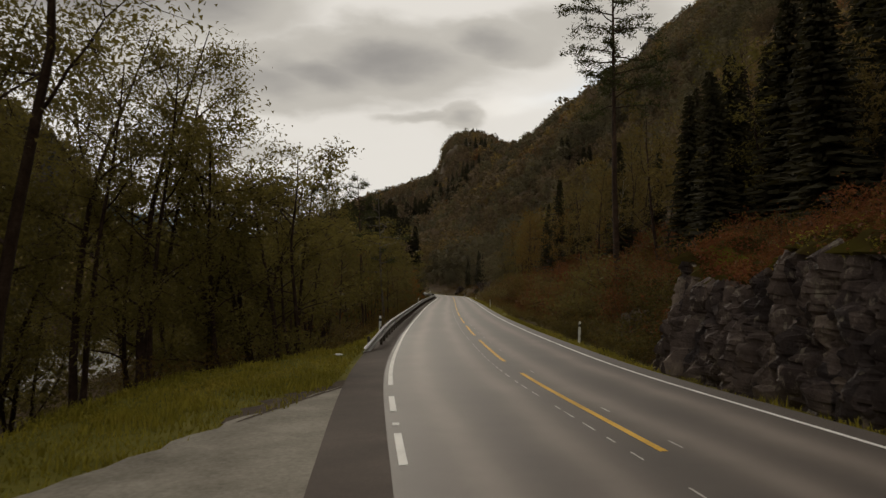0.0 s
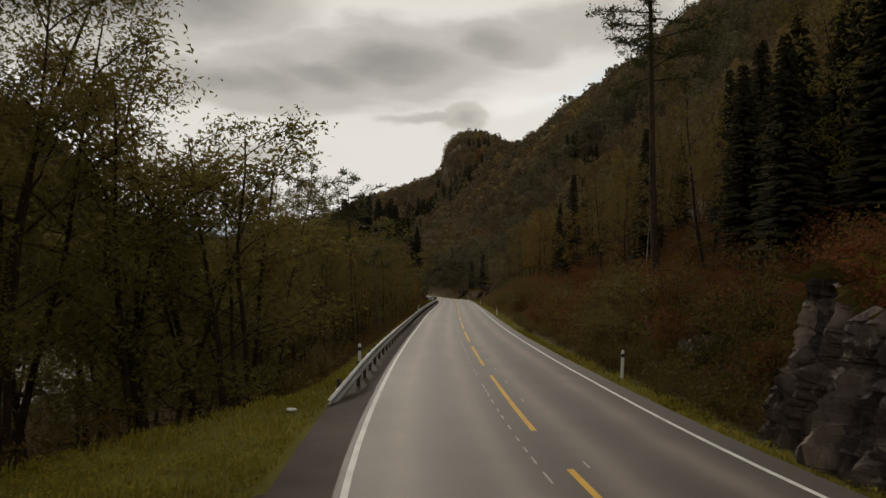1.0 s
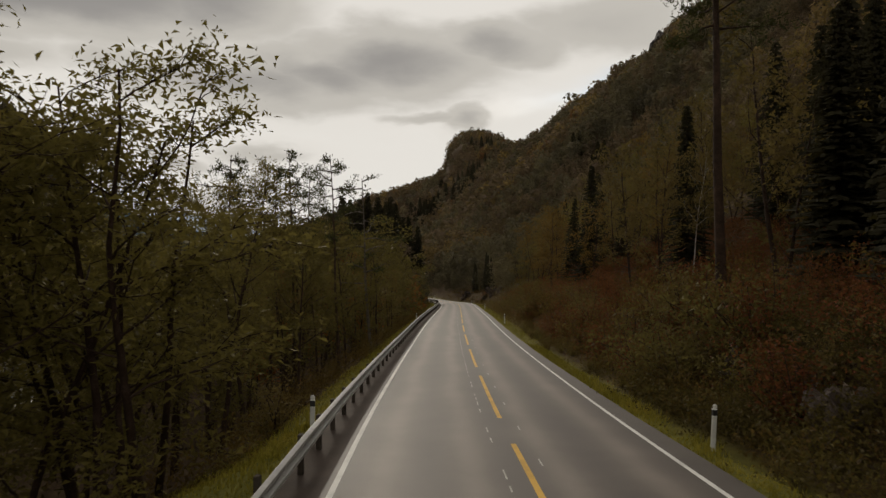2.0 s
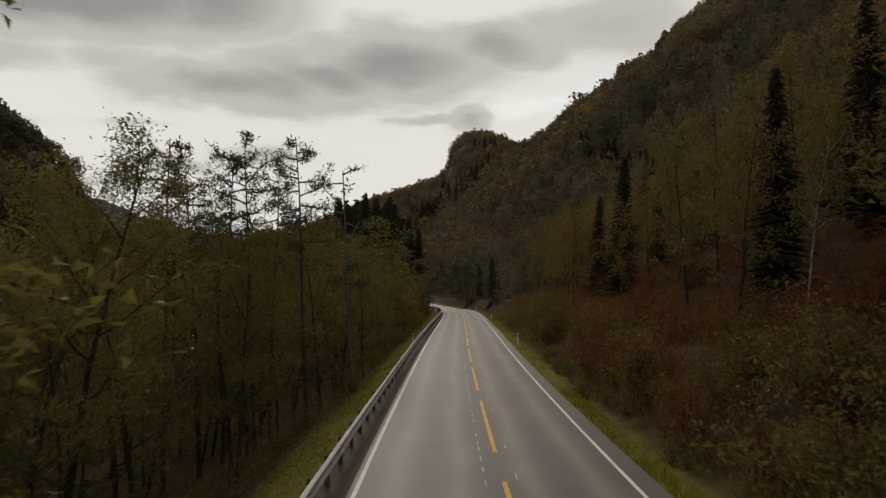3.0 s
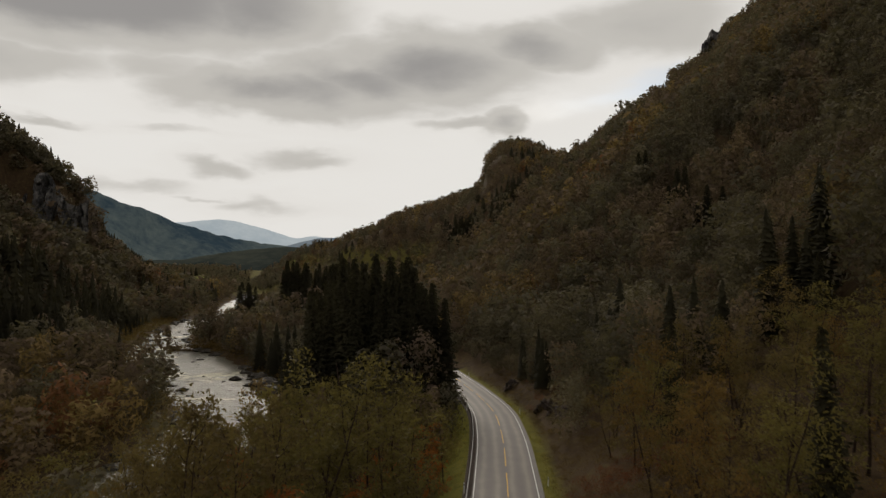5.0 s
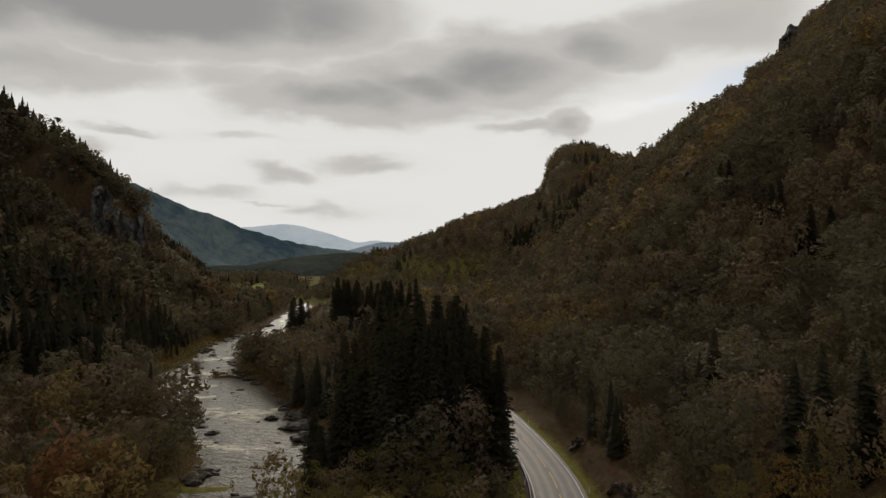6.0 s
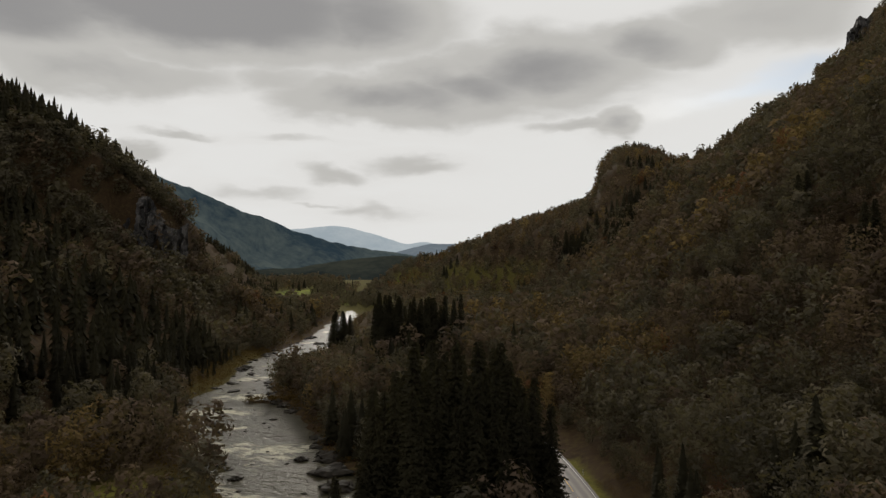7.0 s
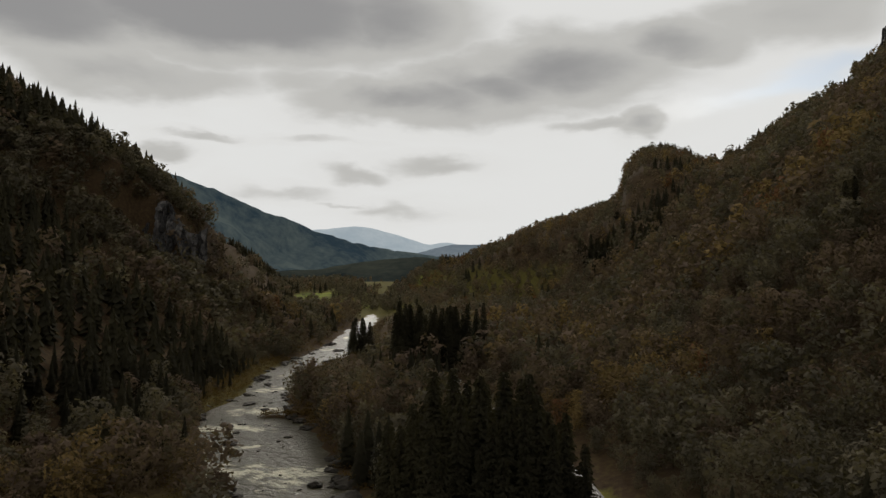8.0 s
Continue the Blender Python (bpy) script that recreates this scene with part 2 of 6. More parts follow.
def rock_material(name, colours, moss, moss_from, blocks=1.7, upright=0.55):
    m, t, b, out = material(name)
    geo = t.nodes.new("ShaderNodeNewGeometry")
    turn = shader(t, "ShaderNodeMapping")
    turn.inputs["Scale"].default_value = (1.0, 1.0, upright)
    t.links.new(geo.outputs["Position"], turn.inputs["Vector"])
    p = turn.outputs[0]
    big, mid, fine = noise_node(t, p, 0.8, 6, 0.65, 0.6), noise_node(t, p, 3.5, 6, 0.7, 0.4), noise_node(t, p, 16, 5, 0.7)
    cells = shader(t, "ShaderNodeTexVoronoi", Scale=blocks)
    t.links.new(p, cells.inputs["Vector"])
    tone = t.nodes.new("ShaderNodeSeparateXYZ")
    t.links.new(cells.outputs["Color"], tone.inputs[0])
    v = math_node(t, "ADD", math_node(t, "MULTIPLY", big, 0.45), math_node(t, "ADD", math_node(t, "MULTIPLY", mid, 0.42), math_node(t, "MULTIPLY", math_node(t, "SUBTRACT", tone.outputs[0], 0.35), 0.34)), clamp=True)
    col = ramp_node(t, v, [(0.28 + 0.5 * i / (len(colours) - 1), c) for i, c in enumerate(colours)])
    up = t.nodes.new("ShaderNodeSeparateXYZ")
    t.links.new(geo.outputs["Normal"], up.inputs[0])
    k = math_node(t, "ADD", math_node(t, "SUBTRACT", up.outputs[2], moss_from), math_node(t, "MULTIPLY", math_node(t, "SUBTRACT", mid, 0.5), 0.9))
    k = math_node(t, "MULTIPLY", k, 3.0, clamp=True)
    lichen = math_node(t, "MULTIPLY", math_node(t, "SUBTRACT", math_node(t, "ADD", noise_node(t, p, 7.0, 5, 0.65, 0.6), math_node(t, "MULTIPLY", big, 0.5)), 0.84), 10.0, clamp=True)
    col = mix_colour(t, math_node(t, "MULTIPLY", lichen, 0.75), col, (0.25, 0.215, 0.165))
    t.links.new(mix_colour(t, k, col, mix_colour(t, fine, moss[0], moss[1])), b.inputs["Base Color"])
    b.inputs["Roughness"].default_value = 0.8
    bump(t, b, math_node(t, "ADD", mid, math_node(t, "MULTIPLY", fine, 0.4)), 0.9, 0.08)
    return m


M_ROCK = rock_material("road_cut_rock", [(0.016, 0.009, 0.008), (0.048, 0.031, 0.026), (0.114, 0.083, 0.067), (0.29, 0.225, 0.175)], ((0.04, 0.038, 0.010), (0.10, 0.085, 0.018)), 1.02)
M_MOSS = foliage("moss", [(0.034, 0.022, 0.01), (0.046, 0.032, 0.011), (0.070, 0.058, 0.013), (0.17, 0.16, 0.02)], 0.15, 0.55, 0.9, 0.12)
M_CLIFF = rock_material("cliff_rock", [(0.018, 0.017, 0.018), (0.055, 0.052, 0.052), (0.15, 0.14, 0.135), (0.36, 0.34, 0.32)], ((0.03, 0.032, 0.012), (0.07, 0.065, 0.02)), 0.75, 0.30, 0.22)


def asphalt_material():
    m, t, b, out = material("asphalt")
    uv = t.nodes.new("ShaderNodeUVMap")
    s = t.nodes.new("ShaderNodeSeparateXYZ")
    t.links.new(uv.outputs[0], s.inputs[0])
    p = position(t)
    # distance from the middle of each lane: wheel paths are polished lighter, the oil strip between them darker
    across = math_node(t, "ABSOLUTE", math_node(t, "SUBTRACT", math_node(t, "ABSOLUTE", s.outputs[0]), 1.62))
    wander = math_node(t, "MULTIPLY", math_node(t, "SUBTRACT", noise_node(t, p, 0.12, 3), 0.5), 0.7)
    band = math_node(t, "SUBTRACT", math_node(t, "ADD", across, wander), 0.78)
    wheel = math_node(t, "EXPONENT", math_node(t, "MULTIPLY", math_node(t, "POWER", math_node(t, "DIVIDE", band, 0.42), 2.0), -1.0))
    patch, grain = noise_node(t, p, 0.5, 5, 0.6), noise_node(t, p, 60, 4, 0.7)
    v = math_node(t, "ADD", math_node(t, "MULTIPLY", wheel, 0.62), math_node(t, "ADD", math_node(t, "MULTIPLY", math_node(t, "SUBTRACT", patch, 0.4), 0.55), math_node(t, "MULTIPLY", math_node(t, "SUBTRACT", grain, 0.5), 0.55)))
    v = math_node(t, "ADD", v, 0.09, clamp=True)
    t.links.new(ramp_node(t, v, [(0, (0.042, 0.031, 0.025)), (0.5, (0.097, 0.076, 0.063)), (1, (0.192, 0.160, 0.134))]), b.inputs["Base Color"])
    b.inputs["Roughness"].default_value = 0.62
    b.inputs["Specular IOR Level"].default_value = 0.45
    bump(t, b, grain, 0.35, 0.006)
    return m


M_ASPHALT = asphalt_material()


def ground_material():
    """Forest floor, verge grass and valley fields, by the land-cover layers of the sheet."""
    m, t, b, out = material("ground")
    p = position(t)
    grass = shader(t, "ShaderNodeAttribute")
    grass.attribute_name = "grass"
    field = shader(t, "ShaderNodeAttribute")
    field.attribute_name = "field"
    big, mid, fine = noise_node(t, p, 0.06, 5, 0.6), noise_node(t, p, 0.7, 5, 0.65), noise_node(t, p, 9, 5, 0.7)
    litter = ramp_node(t, math_node(t, "ADD", math_node(t, "MULTIPLY", big, 0.5), math_node(t, "MULTIPLY", mid, 0.5)), [(0.3, (0.030, 0.019, 0.012)), (0.5, (0.062, 0.040, 0.022)), (0.7, (0.080, 0.058, 0.028))])
    turf = ramp_node(t, math_node(t, "ADD", math_node(t, "MULTIPLY", mid, 0.6), math_node(t, "MULTIPLY", fine, 0.4)), [(0.3, (0.070, 0.072, 0.016)), (0.5, (0.135, 0.125, 0.026)), (0.7, (0.19, 0.155, 0.042))])
    hay = ramp_node(t, noise_node(t, p, 0.03, 4), [(0.35, (0.10, 0.12, 0.030)), (0.5, (0.18, 0.205, 0.034)), (0.65, (0.25, 0.265, 0.042))])
    c = mix_colour(t, math_node(t, "ADD", grass.outputs["Fac"], math_node(t, "MULTIPLY", math_node(t, "SUBTRACT", mid, 0.5), 0.8), clamp=True), litter, turf)
    c = mix_colour(t, field.outputs["Fac"], c, hay)
    t.links.new(c, b.inputs["Base Color"])
    b.inputs["Roughness"].default_value = 0.95
    b.inputs["Specular IOR Level"].default_value = 0.04
    bump(t, b, math_node(t, "ADD", mid, math_node(t, "MULTIPLY", fine, 0.3)), 0.8, 0.15)
    return m


M_GROUND = ground_material()


def water_material():
    m, t, b, out = material("river_water")
    p = position(t)
    stretch = shader(t, "ShaderNodeMapping")
    stretch.inputs["Rotation"].default_value = (0, 0, radians(12))
    stretch.inputs["Scale"].default_value = (0.6, 1.0, 1.0)
    t.links.new(p, stretch.inputs["Vector"])
    v = stretch.outputs[0]
    rapids, streak, ripple = noise_node(t, p, 0.05, 3, 0.5), noise_node(t, v, 0.42, 7, 0.7, 0.6), noise_node(t, v, 0.7, 5, 0.65, 0.4)
    broken = shader(t, "ShaderNodeAttribute")
    broken.attribute_name = "rapids"
    foam = math_node(t, "ADD", math_node(t, "MULTIPLY", math_node(t, "SUBTRACT", rapids, 0.56), 0.6), math_node(t, "MULTIPLY", math_node(t, "SUBTRACT", streak, 0.60), 1.0))
    foam = math_node(t, "ADD", foam, math_node(t, "MULTIPLY", broken.outputs["Fac"], math_node(t, "MULTIPLY", math_node(t, "SUBTRACT", streak, 0.26), 1.35)))
    foam = math_node(t, "MULTIPLY", foam, 4.2, clamp=True)
    t.links.new(mix_colour(t, foam, (0.046, 0.039, 0.018), (0.56, 0.53, 0.41)), b.inputs["Base Color"])
    t.links.new(ramp_node(t, foam, [(0, (0.36,) * 3), (1, (0.8,) * 3)]), b.inputs["Roughness"])
    b.inputs["Specular IOR Level"].default_value = 0.13
    bump(t, b, math_node(t, "ADD", math_node(t, "MULTIPLY", ripple, 1.2), math_node(t, "MULTIPLY", streak, 0.5)), 0.9, 0.50)
    return m


M_WATER = water_material()


def haze_material(name, dark, light, glow):
    """Wooded mountains kilometres off, blue air painted in as colour and a faint glow."""
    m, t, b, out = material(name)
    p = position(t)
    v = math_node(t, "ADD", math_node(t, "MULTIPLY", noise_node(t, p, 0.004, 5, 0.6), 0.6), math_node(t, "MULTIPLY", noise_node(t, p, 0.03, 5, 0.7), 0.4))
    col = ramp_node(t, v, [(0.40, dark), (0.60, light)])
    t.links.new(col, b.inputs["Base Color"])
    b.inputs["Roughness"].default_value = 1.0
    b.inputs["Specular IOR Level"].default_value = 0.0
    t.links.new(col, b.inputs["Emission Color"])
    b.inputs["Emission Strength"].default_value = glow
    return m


# haze put into the colours: bluer, paler and more self-lit with distance
M_HAZE_NEAR = haze_material("hazed_hills", (0.017, 0.022, 0.022), (0.044, 0.048, 0.038), 0.22)
M_HAZE_MID = haze_material("hazed_mountain", (0.018, 0.030, 0.040), (0.058, 0.072, 0.070), 0.55)
M_HAZE_BLUE = haze_material("haze_blue_mountain", (0.085, 0.105, 0.125), (0.115, 0.135, 0.152), 0.8)
M_HAZE_PALE = haze_material("haze_pale_mountain", (0.20, 0.235, 0.262), (0.24, 0.27, 0.29), 1.0)


# ---- helpers for building ----
def mesh_from(name, verts, faces, mat, smooth=False):
    me = bpy.data.meshes.new(name)
    me.from_pydata([tuple(v) for v in verts], [], [tuple(f) for f in faces])
    me.materials.append(mat)
    if smooth:
        me.polygons.foreach_set("use_smooth", [True] * len(me.polygons))
    me.update()
    return me


def mesh_fast(name, verts, quads, mat, smooth=False):
    """A mesh of many equal faces from arrays (n, 3) and (m, 3 or 4)."""
    me = bpy.data.meshes.new(name)
    verts, quads = np.asarray(verts, np.float32), np.asarray(quads, np.int32)
    me.vertices.add(len(verts))
    me.vertices.foreach_set("co", verts.ravel())
    me.loops.add(quads.size)
    me.loops.foreach_set("vertex_index", quads.ravel())
    me.polygons.add(len(quads))
    me.polygons.foreach_set("loop_start", np.arange(0, quads.size, quads.shape[1], dtype=np.int32))
    me.polygons.foreach_set("loop_total", np.full(len(quads), quads.shape[1], np.int32))
    if smooth:
        me.polygons.foreach_set("use_smooth", np.ones(len(quads), bool))
    me.materials.append(mat)
    me.update(calc_edges=True)
    return me


def part(name, data, parent, label="", m=None):
    ob = new(name, data)
    ob.parent = parent
    if m is not None:
        ob.matrix_basis = m
    if label:
        ob["label"] = label
    return ob


def thing(name, label, category, group="", kind="", m=None, data=None):
    ob = new(name, data)
    if m is not None:
        ob.matrix_basis = m
    return tagged(ob, label, category, group, kind)


def curve(keys):
    """A smooth function through (at, value) keys."""
    k = np.array(keys, float)
    a, v = k[:, 0], k[:, 1]
    d = np.gradient(v, a)

    def f(x):
        x = np.clip(np.asarray(x, float), a[0], a[-1])
        i = np.clip(np.searchsorted(a, x, side="right") - 1, 0, len(a) - 2)
        h = a[i + 1] - a[i]
        s = (x - a[i]) / h
        return ((2 * s**3 - 3 * s**2 + 1) * v[i] + (s**3 - 2 * s**2 + s) * h * d[i] + (-2 * s**3 + 3 * s**2) * v[i + 1] + (s**3 - s**2) * h * d[i + 1])
    return f


def smooth(x, a, b):
    s = np.clip((np.asarray(x, float) - a) / (b - a), 0, 1)
    return s * s * (3 - 2 * s)


def vnoise(x, y, size, seed=0):
    """Value noise in -1..1 over a plane."""
    x, y = np.asarray(x, float) / size + 71.3 * seed, np.asarray(y, float) / size + 37.7 * seed
    xi, yi = np.floor(x), np.floor(y)
    u, v = x - xi, y - yi
    u, v = u * u * (3 - 2 * u), v * v * (3 - 2 * v)

    def h(a, b):
        s = np.sin(a * 127.1 + b * 311.7 + seed * 17.3) * 43758.5453
        return (s - np.floor(s)) * 2 - 1
    return (h(xi, yi) * (1 - u) + h(xi + 1, yi) * u) * (1 - v) + (h(xi, yi + 1) * (1 - u) + h(xi + 1, yi + 1) * u) * v


def fbm(x, y, size, seed=0, octaves=4):
    return sum(vnoise(x, y, size / 2**o, seed + o) * 0.5**o for o in range(octaves))


# ---- the plan: road, river and slopes as functions of the way up the valley ----
road_x = curve([(-160, 62), (-100, 36), (-40, 13.5), (0, 4.2), (11, 2.76), (20, 1.80), (32, 1.19), (45, 0.86), (60, 0.65), (80, 0.52), (100, 0.55), (120, 0.56), (140, 0.57), (160, 0.30),
                (180, -1.0), (195, -3.4), (208, -6.3), (220, -9.5), (240, -16.0), (262, -26), (310, -53), (380, -84), (470, -108), (600, -150), (700, -205), (800, -265), (900, -330), (1200, -430)])
road_z = curve([(-160, 9), (-60, 6), (0, 3.75), (11, 3.20), (20, 2.69), (32, 2.09), (45, 1.45), (60, 0.75), (80, -0.07), (100, -0.92), (120, -1.88), (140, -2.80), (160, -3.65), (180, -4.6), (200, -5.6), (220, -6.1), (250, -6.2), (320, -4.6), (470, -2.5), (600, 0)])
# how far trees set by their tops stand above the first levels of the plan
raised = curve([(0, 0), (60, 0.15), (100, 1.1), (130, 1.8), (160, 2.5), (220, 3.3), (300, 3.6), (1200, 3.6)])
river_x = curve([(-200, -66), (0, -60), (55, -55), (80, -54), (110, -54), (140, -51), (168, -47.5), (190, -50), (214, -61), (230, -76), (254, -92), (281, -111), (303, -121), (351, -139.5), (422, -150.5), (459, -157), (506, -175), (614, -207), (800, -275), (1100, -360)])
river_half = curve([(-200, 11), (40, 11), (75, 12.5), (100, 12), (168, 9), (190, 11), (214, 14), (230, 15), (254, 15.5), (281, 14), (303, 9), (351, 8.5), (422, 11), (459, 12), (506, 9), (614, 8), (800, 7), (1100, 6)])
foot_right = curve([(-160, 80), (-60, 26), (0, 11), (30, 8), (60, 7.6), (100, 7.4), (160, 7.5), (190, 4.5), (214, 0), (250, -10), (300, -20), (384, -31), (500, -52), (600, -78), (750, -190), (900, -290), (1200, -380)])
foot_left = curve([(-200, -100), (60, -96), (120, -92), (200, -112), (300, -150), (400, -174), (440, -182), (500, -200), (560, -235), (640, -310), (760, -360), (900, -420), (1200, -640)])
# the skylines seen from the valley's mouth: bearing in degrees, distance, rise per metre
MOUTH = (-0.4, 53.9, 16.9)
CREST_RIGHT = np.array([(-40, 880, 0.02), (-14, 880, 0.034), (-9.5, 885, 0.065), (-6.7, 890, 0.085), (-4.3, 890, 0.0985), (-1.9, 892, 0.113), (-1.2, 895, 0.1215), (-0.85, 895, 0.1365), (-0.64, 897, 0.158),
                        (-0.1, 900, 0.1715), (0.7, 905, 0.184), (2.4, 905, 0.184), (4.1, 900, 0.1755), (4.6, 890, 0.1685), (6.2, 870, 0.164), (6.75, 800, 0.176), (7.8, 795, 0.1775), (8.2, 760, 0.192),
                        (10.35, 675, 0.2225), (12.6, 600, 0.2445), (13.85, 572, 0.252), (14.05, 570, 0.2705), (15.7, 640, 0.2855), (17.7, 790, 0.307), (18.2, 880, 0.330), (20.7, 930, 0.366), (26, 930, 0.43), (40, 900, 0.50), (90, 900, 0.6)])
CREST_LEFT = np.array([(-120, 590, 0.34), (-60, 590, 0.31), (-45.1, 590, 0.260), (-42, 592, 0.236), (-40.2, 593, 0.2196), (-38.5, 594, 0.203), (-36.7, 595, 0.182), (-35.2, 596, 0.160), (-33.0, 597, 0.127), (-25, 600, 0.09)])


def skyline(table, x, y, trees, bend):
    """The greatest height of the ground under a skyline, rising towards the crest."""
    dx, dy = x - MOUTH[0], y - MOUTH[1]
    bearing, r = np.degrees(np.arctan2(dx, dy)), np.hypot(dx, dy)
    far_r, rise = np.interp(bearing, table[:, 0], table[:, 1]), np.interp(bearing, table[:, 0], table[:, 2])
    q = r / far_r
    return MOUTH[2] + (far_r * rise - trees) * np.where(q < 1, q ** bend, 1.0) - 0.06 * np.maximum(r - far_r, 0)


RIVER_Z = -8.5
FIELDS = [(-290, 742, 26, 24), (-300, 868, 50, 18), (-352, 812, 20, 26), (-330, 930, 40, 24), (-582, 1092, 34, 26)]


def river_edge(x, y):
    """Metres outside the river's bank (negative: in the water)."""
    slant = np.sqrt(1 + ((river_x(y + 2) - river_x(y - 2)) / 4) ** 2)
    return (np.abs(x - river_x(y)) / slant) - river_half(y) / np.sqrt(slant)


def road_off(x, y):
    """Metres to the right of the road's middle line."""
    slant = np.sqrt(1 + ((road_x(y + 2) - road_x(y - 2)) / 4) ** 2)
    return (x - road_x(y)) / slant


def height(x, y):
    x, y = np.asarray(x, float), np.asarray(y, float)
    off, rz = road_off(x, y), road_z(y)
    rough = fbm(x, y, 14, 3) * 0.5 + fbm(x, y, 60, 9) * 1.6
    # right of the road: verge, cut bank, then the mountainside
    verge = rz - 0.10 - 0.16 * smooth(off, 3.9, 5.0)
    cut = 2.9 * smooth(off, 5.8, 7.4) * (1 - smooth(y, 24.5, 28)) + 1.5 * smooth(off, 5.4, 9.0) * smooth(y, 24.5, 32)
    u = np.maximum(x - foot_right(y), 0)
    plane = 0.34 * np.minimum(u, 22) + 0.80 * np.maximum(u - 22, 0)
    plane = plane + fbm(x, y, 90, 5) * np.clip(u * 0.10, 0, 11)
    shelf = np.clip(off - 6, 0, 400) * 0.05
    right = verge + cut + shelf + plane + rough * smooth(off, 6, 14) * 0.8
    top = skyline(CREST_RIGHT, x, y, 9.0, 1.22) + fbm(x, y, 30, 21) * 2.5
    k = 9.0
    hh = np.clip(0.5 + 0.5 * (top - right) / k, 0, 1)
    capped = top * (1 - hh) + right * hh - k * hh * (1 - hh)
    right = np.where(y > 330, capped, np.where(y > 180, right + (capped - right) * smooth(y, 180, 330), right))
    # left of the road: verge, bank down to the river flat
    wide = 4.7 + 5.0 * (1 - smooth(y, 18, 34)) + 0.8 * smooth(y, 120, 170)
    a = -off
    drop = 0.04 * np.clip(a - 4.5, 0, 30) + 0.52 * np.maximum(a - wide, 0)
    floor = RIVER_Z + 1.4 + 0.02 * np.maximum(y - 250, 0) * 0.4
    left = np.maximum(rz - 0.10 - drop, floor + 0 * x)
    left = left + rough * 0.55 * smooth(a, wide + 1, wide + 8)
    land = np.where(off > 0, right, left)
    # far bank and the left mountainside with its crag
    v = np.maximum(foot_left(y) - x, 0)
    side = 0.5 * np.minimum(v, 20) + 0.71 * np.maximum(v - 20, 0)
    side = side + fbm(x, y, 80, 14) * np.clip(v * 0.10, 0, 9)
    lip = 408 - 68 * smooth(-x, 258, 282)
    side = side - 9 * np.exp(-((x + 244) / 16) ** 2 - ((y - 399) / 11) ** 2)
    side = side + 35 * smooth(-x, 231, 243) * smooth(y, lip, lip + 13 + 47 * smooth(-x, 258, 282)) * (1 - smooth(y, 446, 470))
    side = np.where(side > 14, 14 + (side - 14) * (1 - smooth(y, 446, 500) * (1 - smooth(y, 640, 800))), side)
    land = land + side
    lid = skyline(CREST_LEFT, x, y, 10.0, 1.15)
    land = np.where((v > 0) & (y > 150), np.minimum(land, lid + 0.04 * np.maximum(land - lid, 0)), land)
    # the road bed and the river bed
    land = np.where(np.abs(off) < 4.6, np.minimum(land, rz - 0.14), land)
    e = river_edge(x, y)
    bed = RIVER_Z - 1.2 + 1.9 * smooth(e, -4, 3)
    land = np.where(e < 10, bed + (land - bed) * smooth(e, 1, 10), land)
    land = np.maximum(land, RIVER_Z - 1.0 + 1.5 * np.exp(-(((x + 55) / 7.5) ** 2 + ((y - 181.5 - 0.25 * (x + 55)) / 2.4) ** 2)))
    land = np.maximum(land, RIVER_Z - 1.0 + 1.9 * np.exp(-(((x + 102) / 8.0) ** 2 + ((y - 283 - 0.2 * (x + 102)) / 2.6) ** 2)))
    # open valley floor up ahead
    flat = smooth(y, 620, 900)
    land = land * 1.0 + flat * 6.0 * np.where((off < 0) & (v <= 0), 1, 0)
    return land


def axis(spans):
    out = []
    for a, b, step in spans:
        out += list(np.arange(a, b - 1e-6, step))
    return np.array(out + [spans[-1][1]])


gx = axis([(-4800, -1200, 300), (-1200, -460, 26), (-460, -180, 10), (-180, -60, 5), (-60, -14, 2), (-14, 16, 0.75), (16, 60, 3), (60, 330, 9), (330, 900, 24), (900, 4800, 300)])
gy = axis([(-600, -160, 55), (-160, -20, 6), (-20, 60, 1.25), (60, 230, 2.2), (230, 330, 4), (330, 640, 8), (640, 1240, 10), (1240, 1600, 40), (1600, 4900, 300)])
GX, GY = np.meshgrid(gx, gy)
GZ = height(GX, GY)
fade = smooth(np.hypot(GX, GY), 1300, 1700)
GZ = GZ * (1 - fade) + (-2) * fade
idx = np.arange(GX.size).reshape(GX.shape)
quads = np.stack([idx[:-1, :-1], idx[:-1, 1:], idx[1:, 1:], idx[1:, :-1]], -1).reshape(-1, 4)
ground_mesh = mesh_fast("ground", np.stack([GX, GY, GZ], -1).reshape(-1, 3), quads, M_GROUND, smooth=True)
off = road_off(GX, GY)
wide_left = 6.4 + 4.0 * (1 - smooth(GY, 18, 34)) + 1.5 * smooth(GY, 100, 150)
grass_cover = np.where(off < 0, 1 - smooth(-off, wide_left - 1, wide_left + 1.0), 1 - smooth(off, 4.7, 5.7 + 0.9 * smooth(GY, 60, 110))) * (GY < 235)
island = np.exp(-(((GX + 85) / 12) ** 2 + ((GY - 196) / 14) ** 2)) * 1.2 + 1.0 * np.exp(-(((GX + 55) / 7) ** 2 + ((GY - 181.5) / 4) ** 2)) + 0.42 * (GX < river_x(GY)) * (1 - smooth(river_edge(GX, GY), 5, 11)) * smooth(GY, 276, 290) * (1 - smooth(GY, 378, 390))
island = np.maximum(island, 0.6 * smooth(GY, 600, 660) * (GX < foot_right(GY) + 50) * (GX > foot_left(GY)))
field_cover = np.zeros_like(GX)
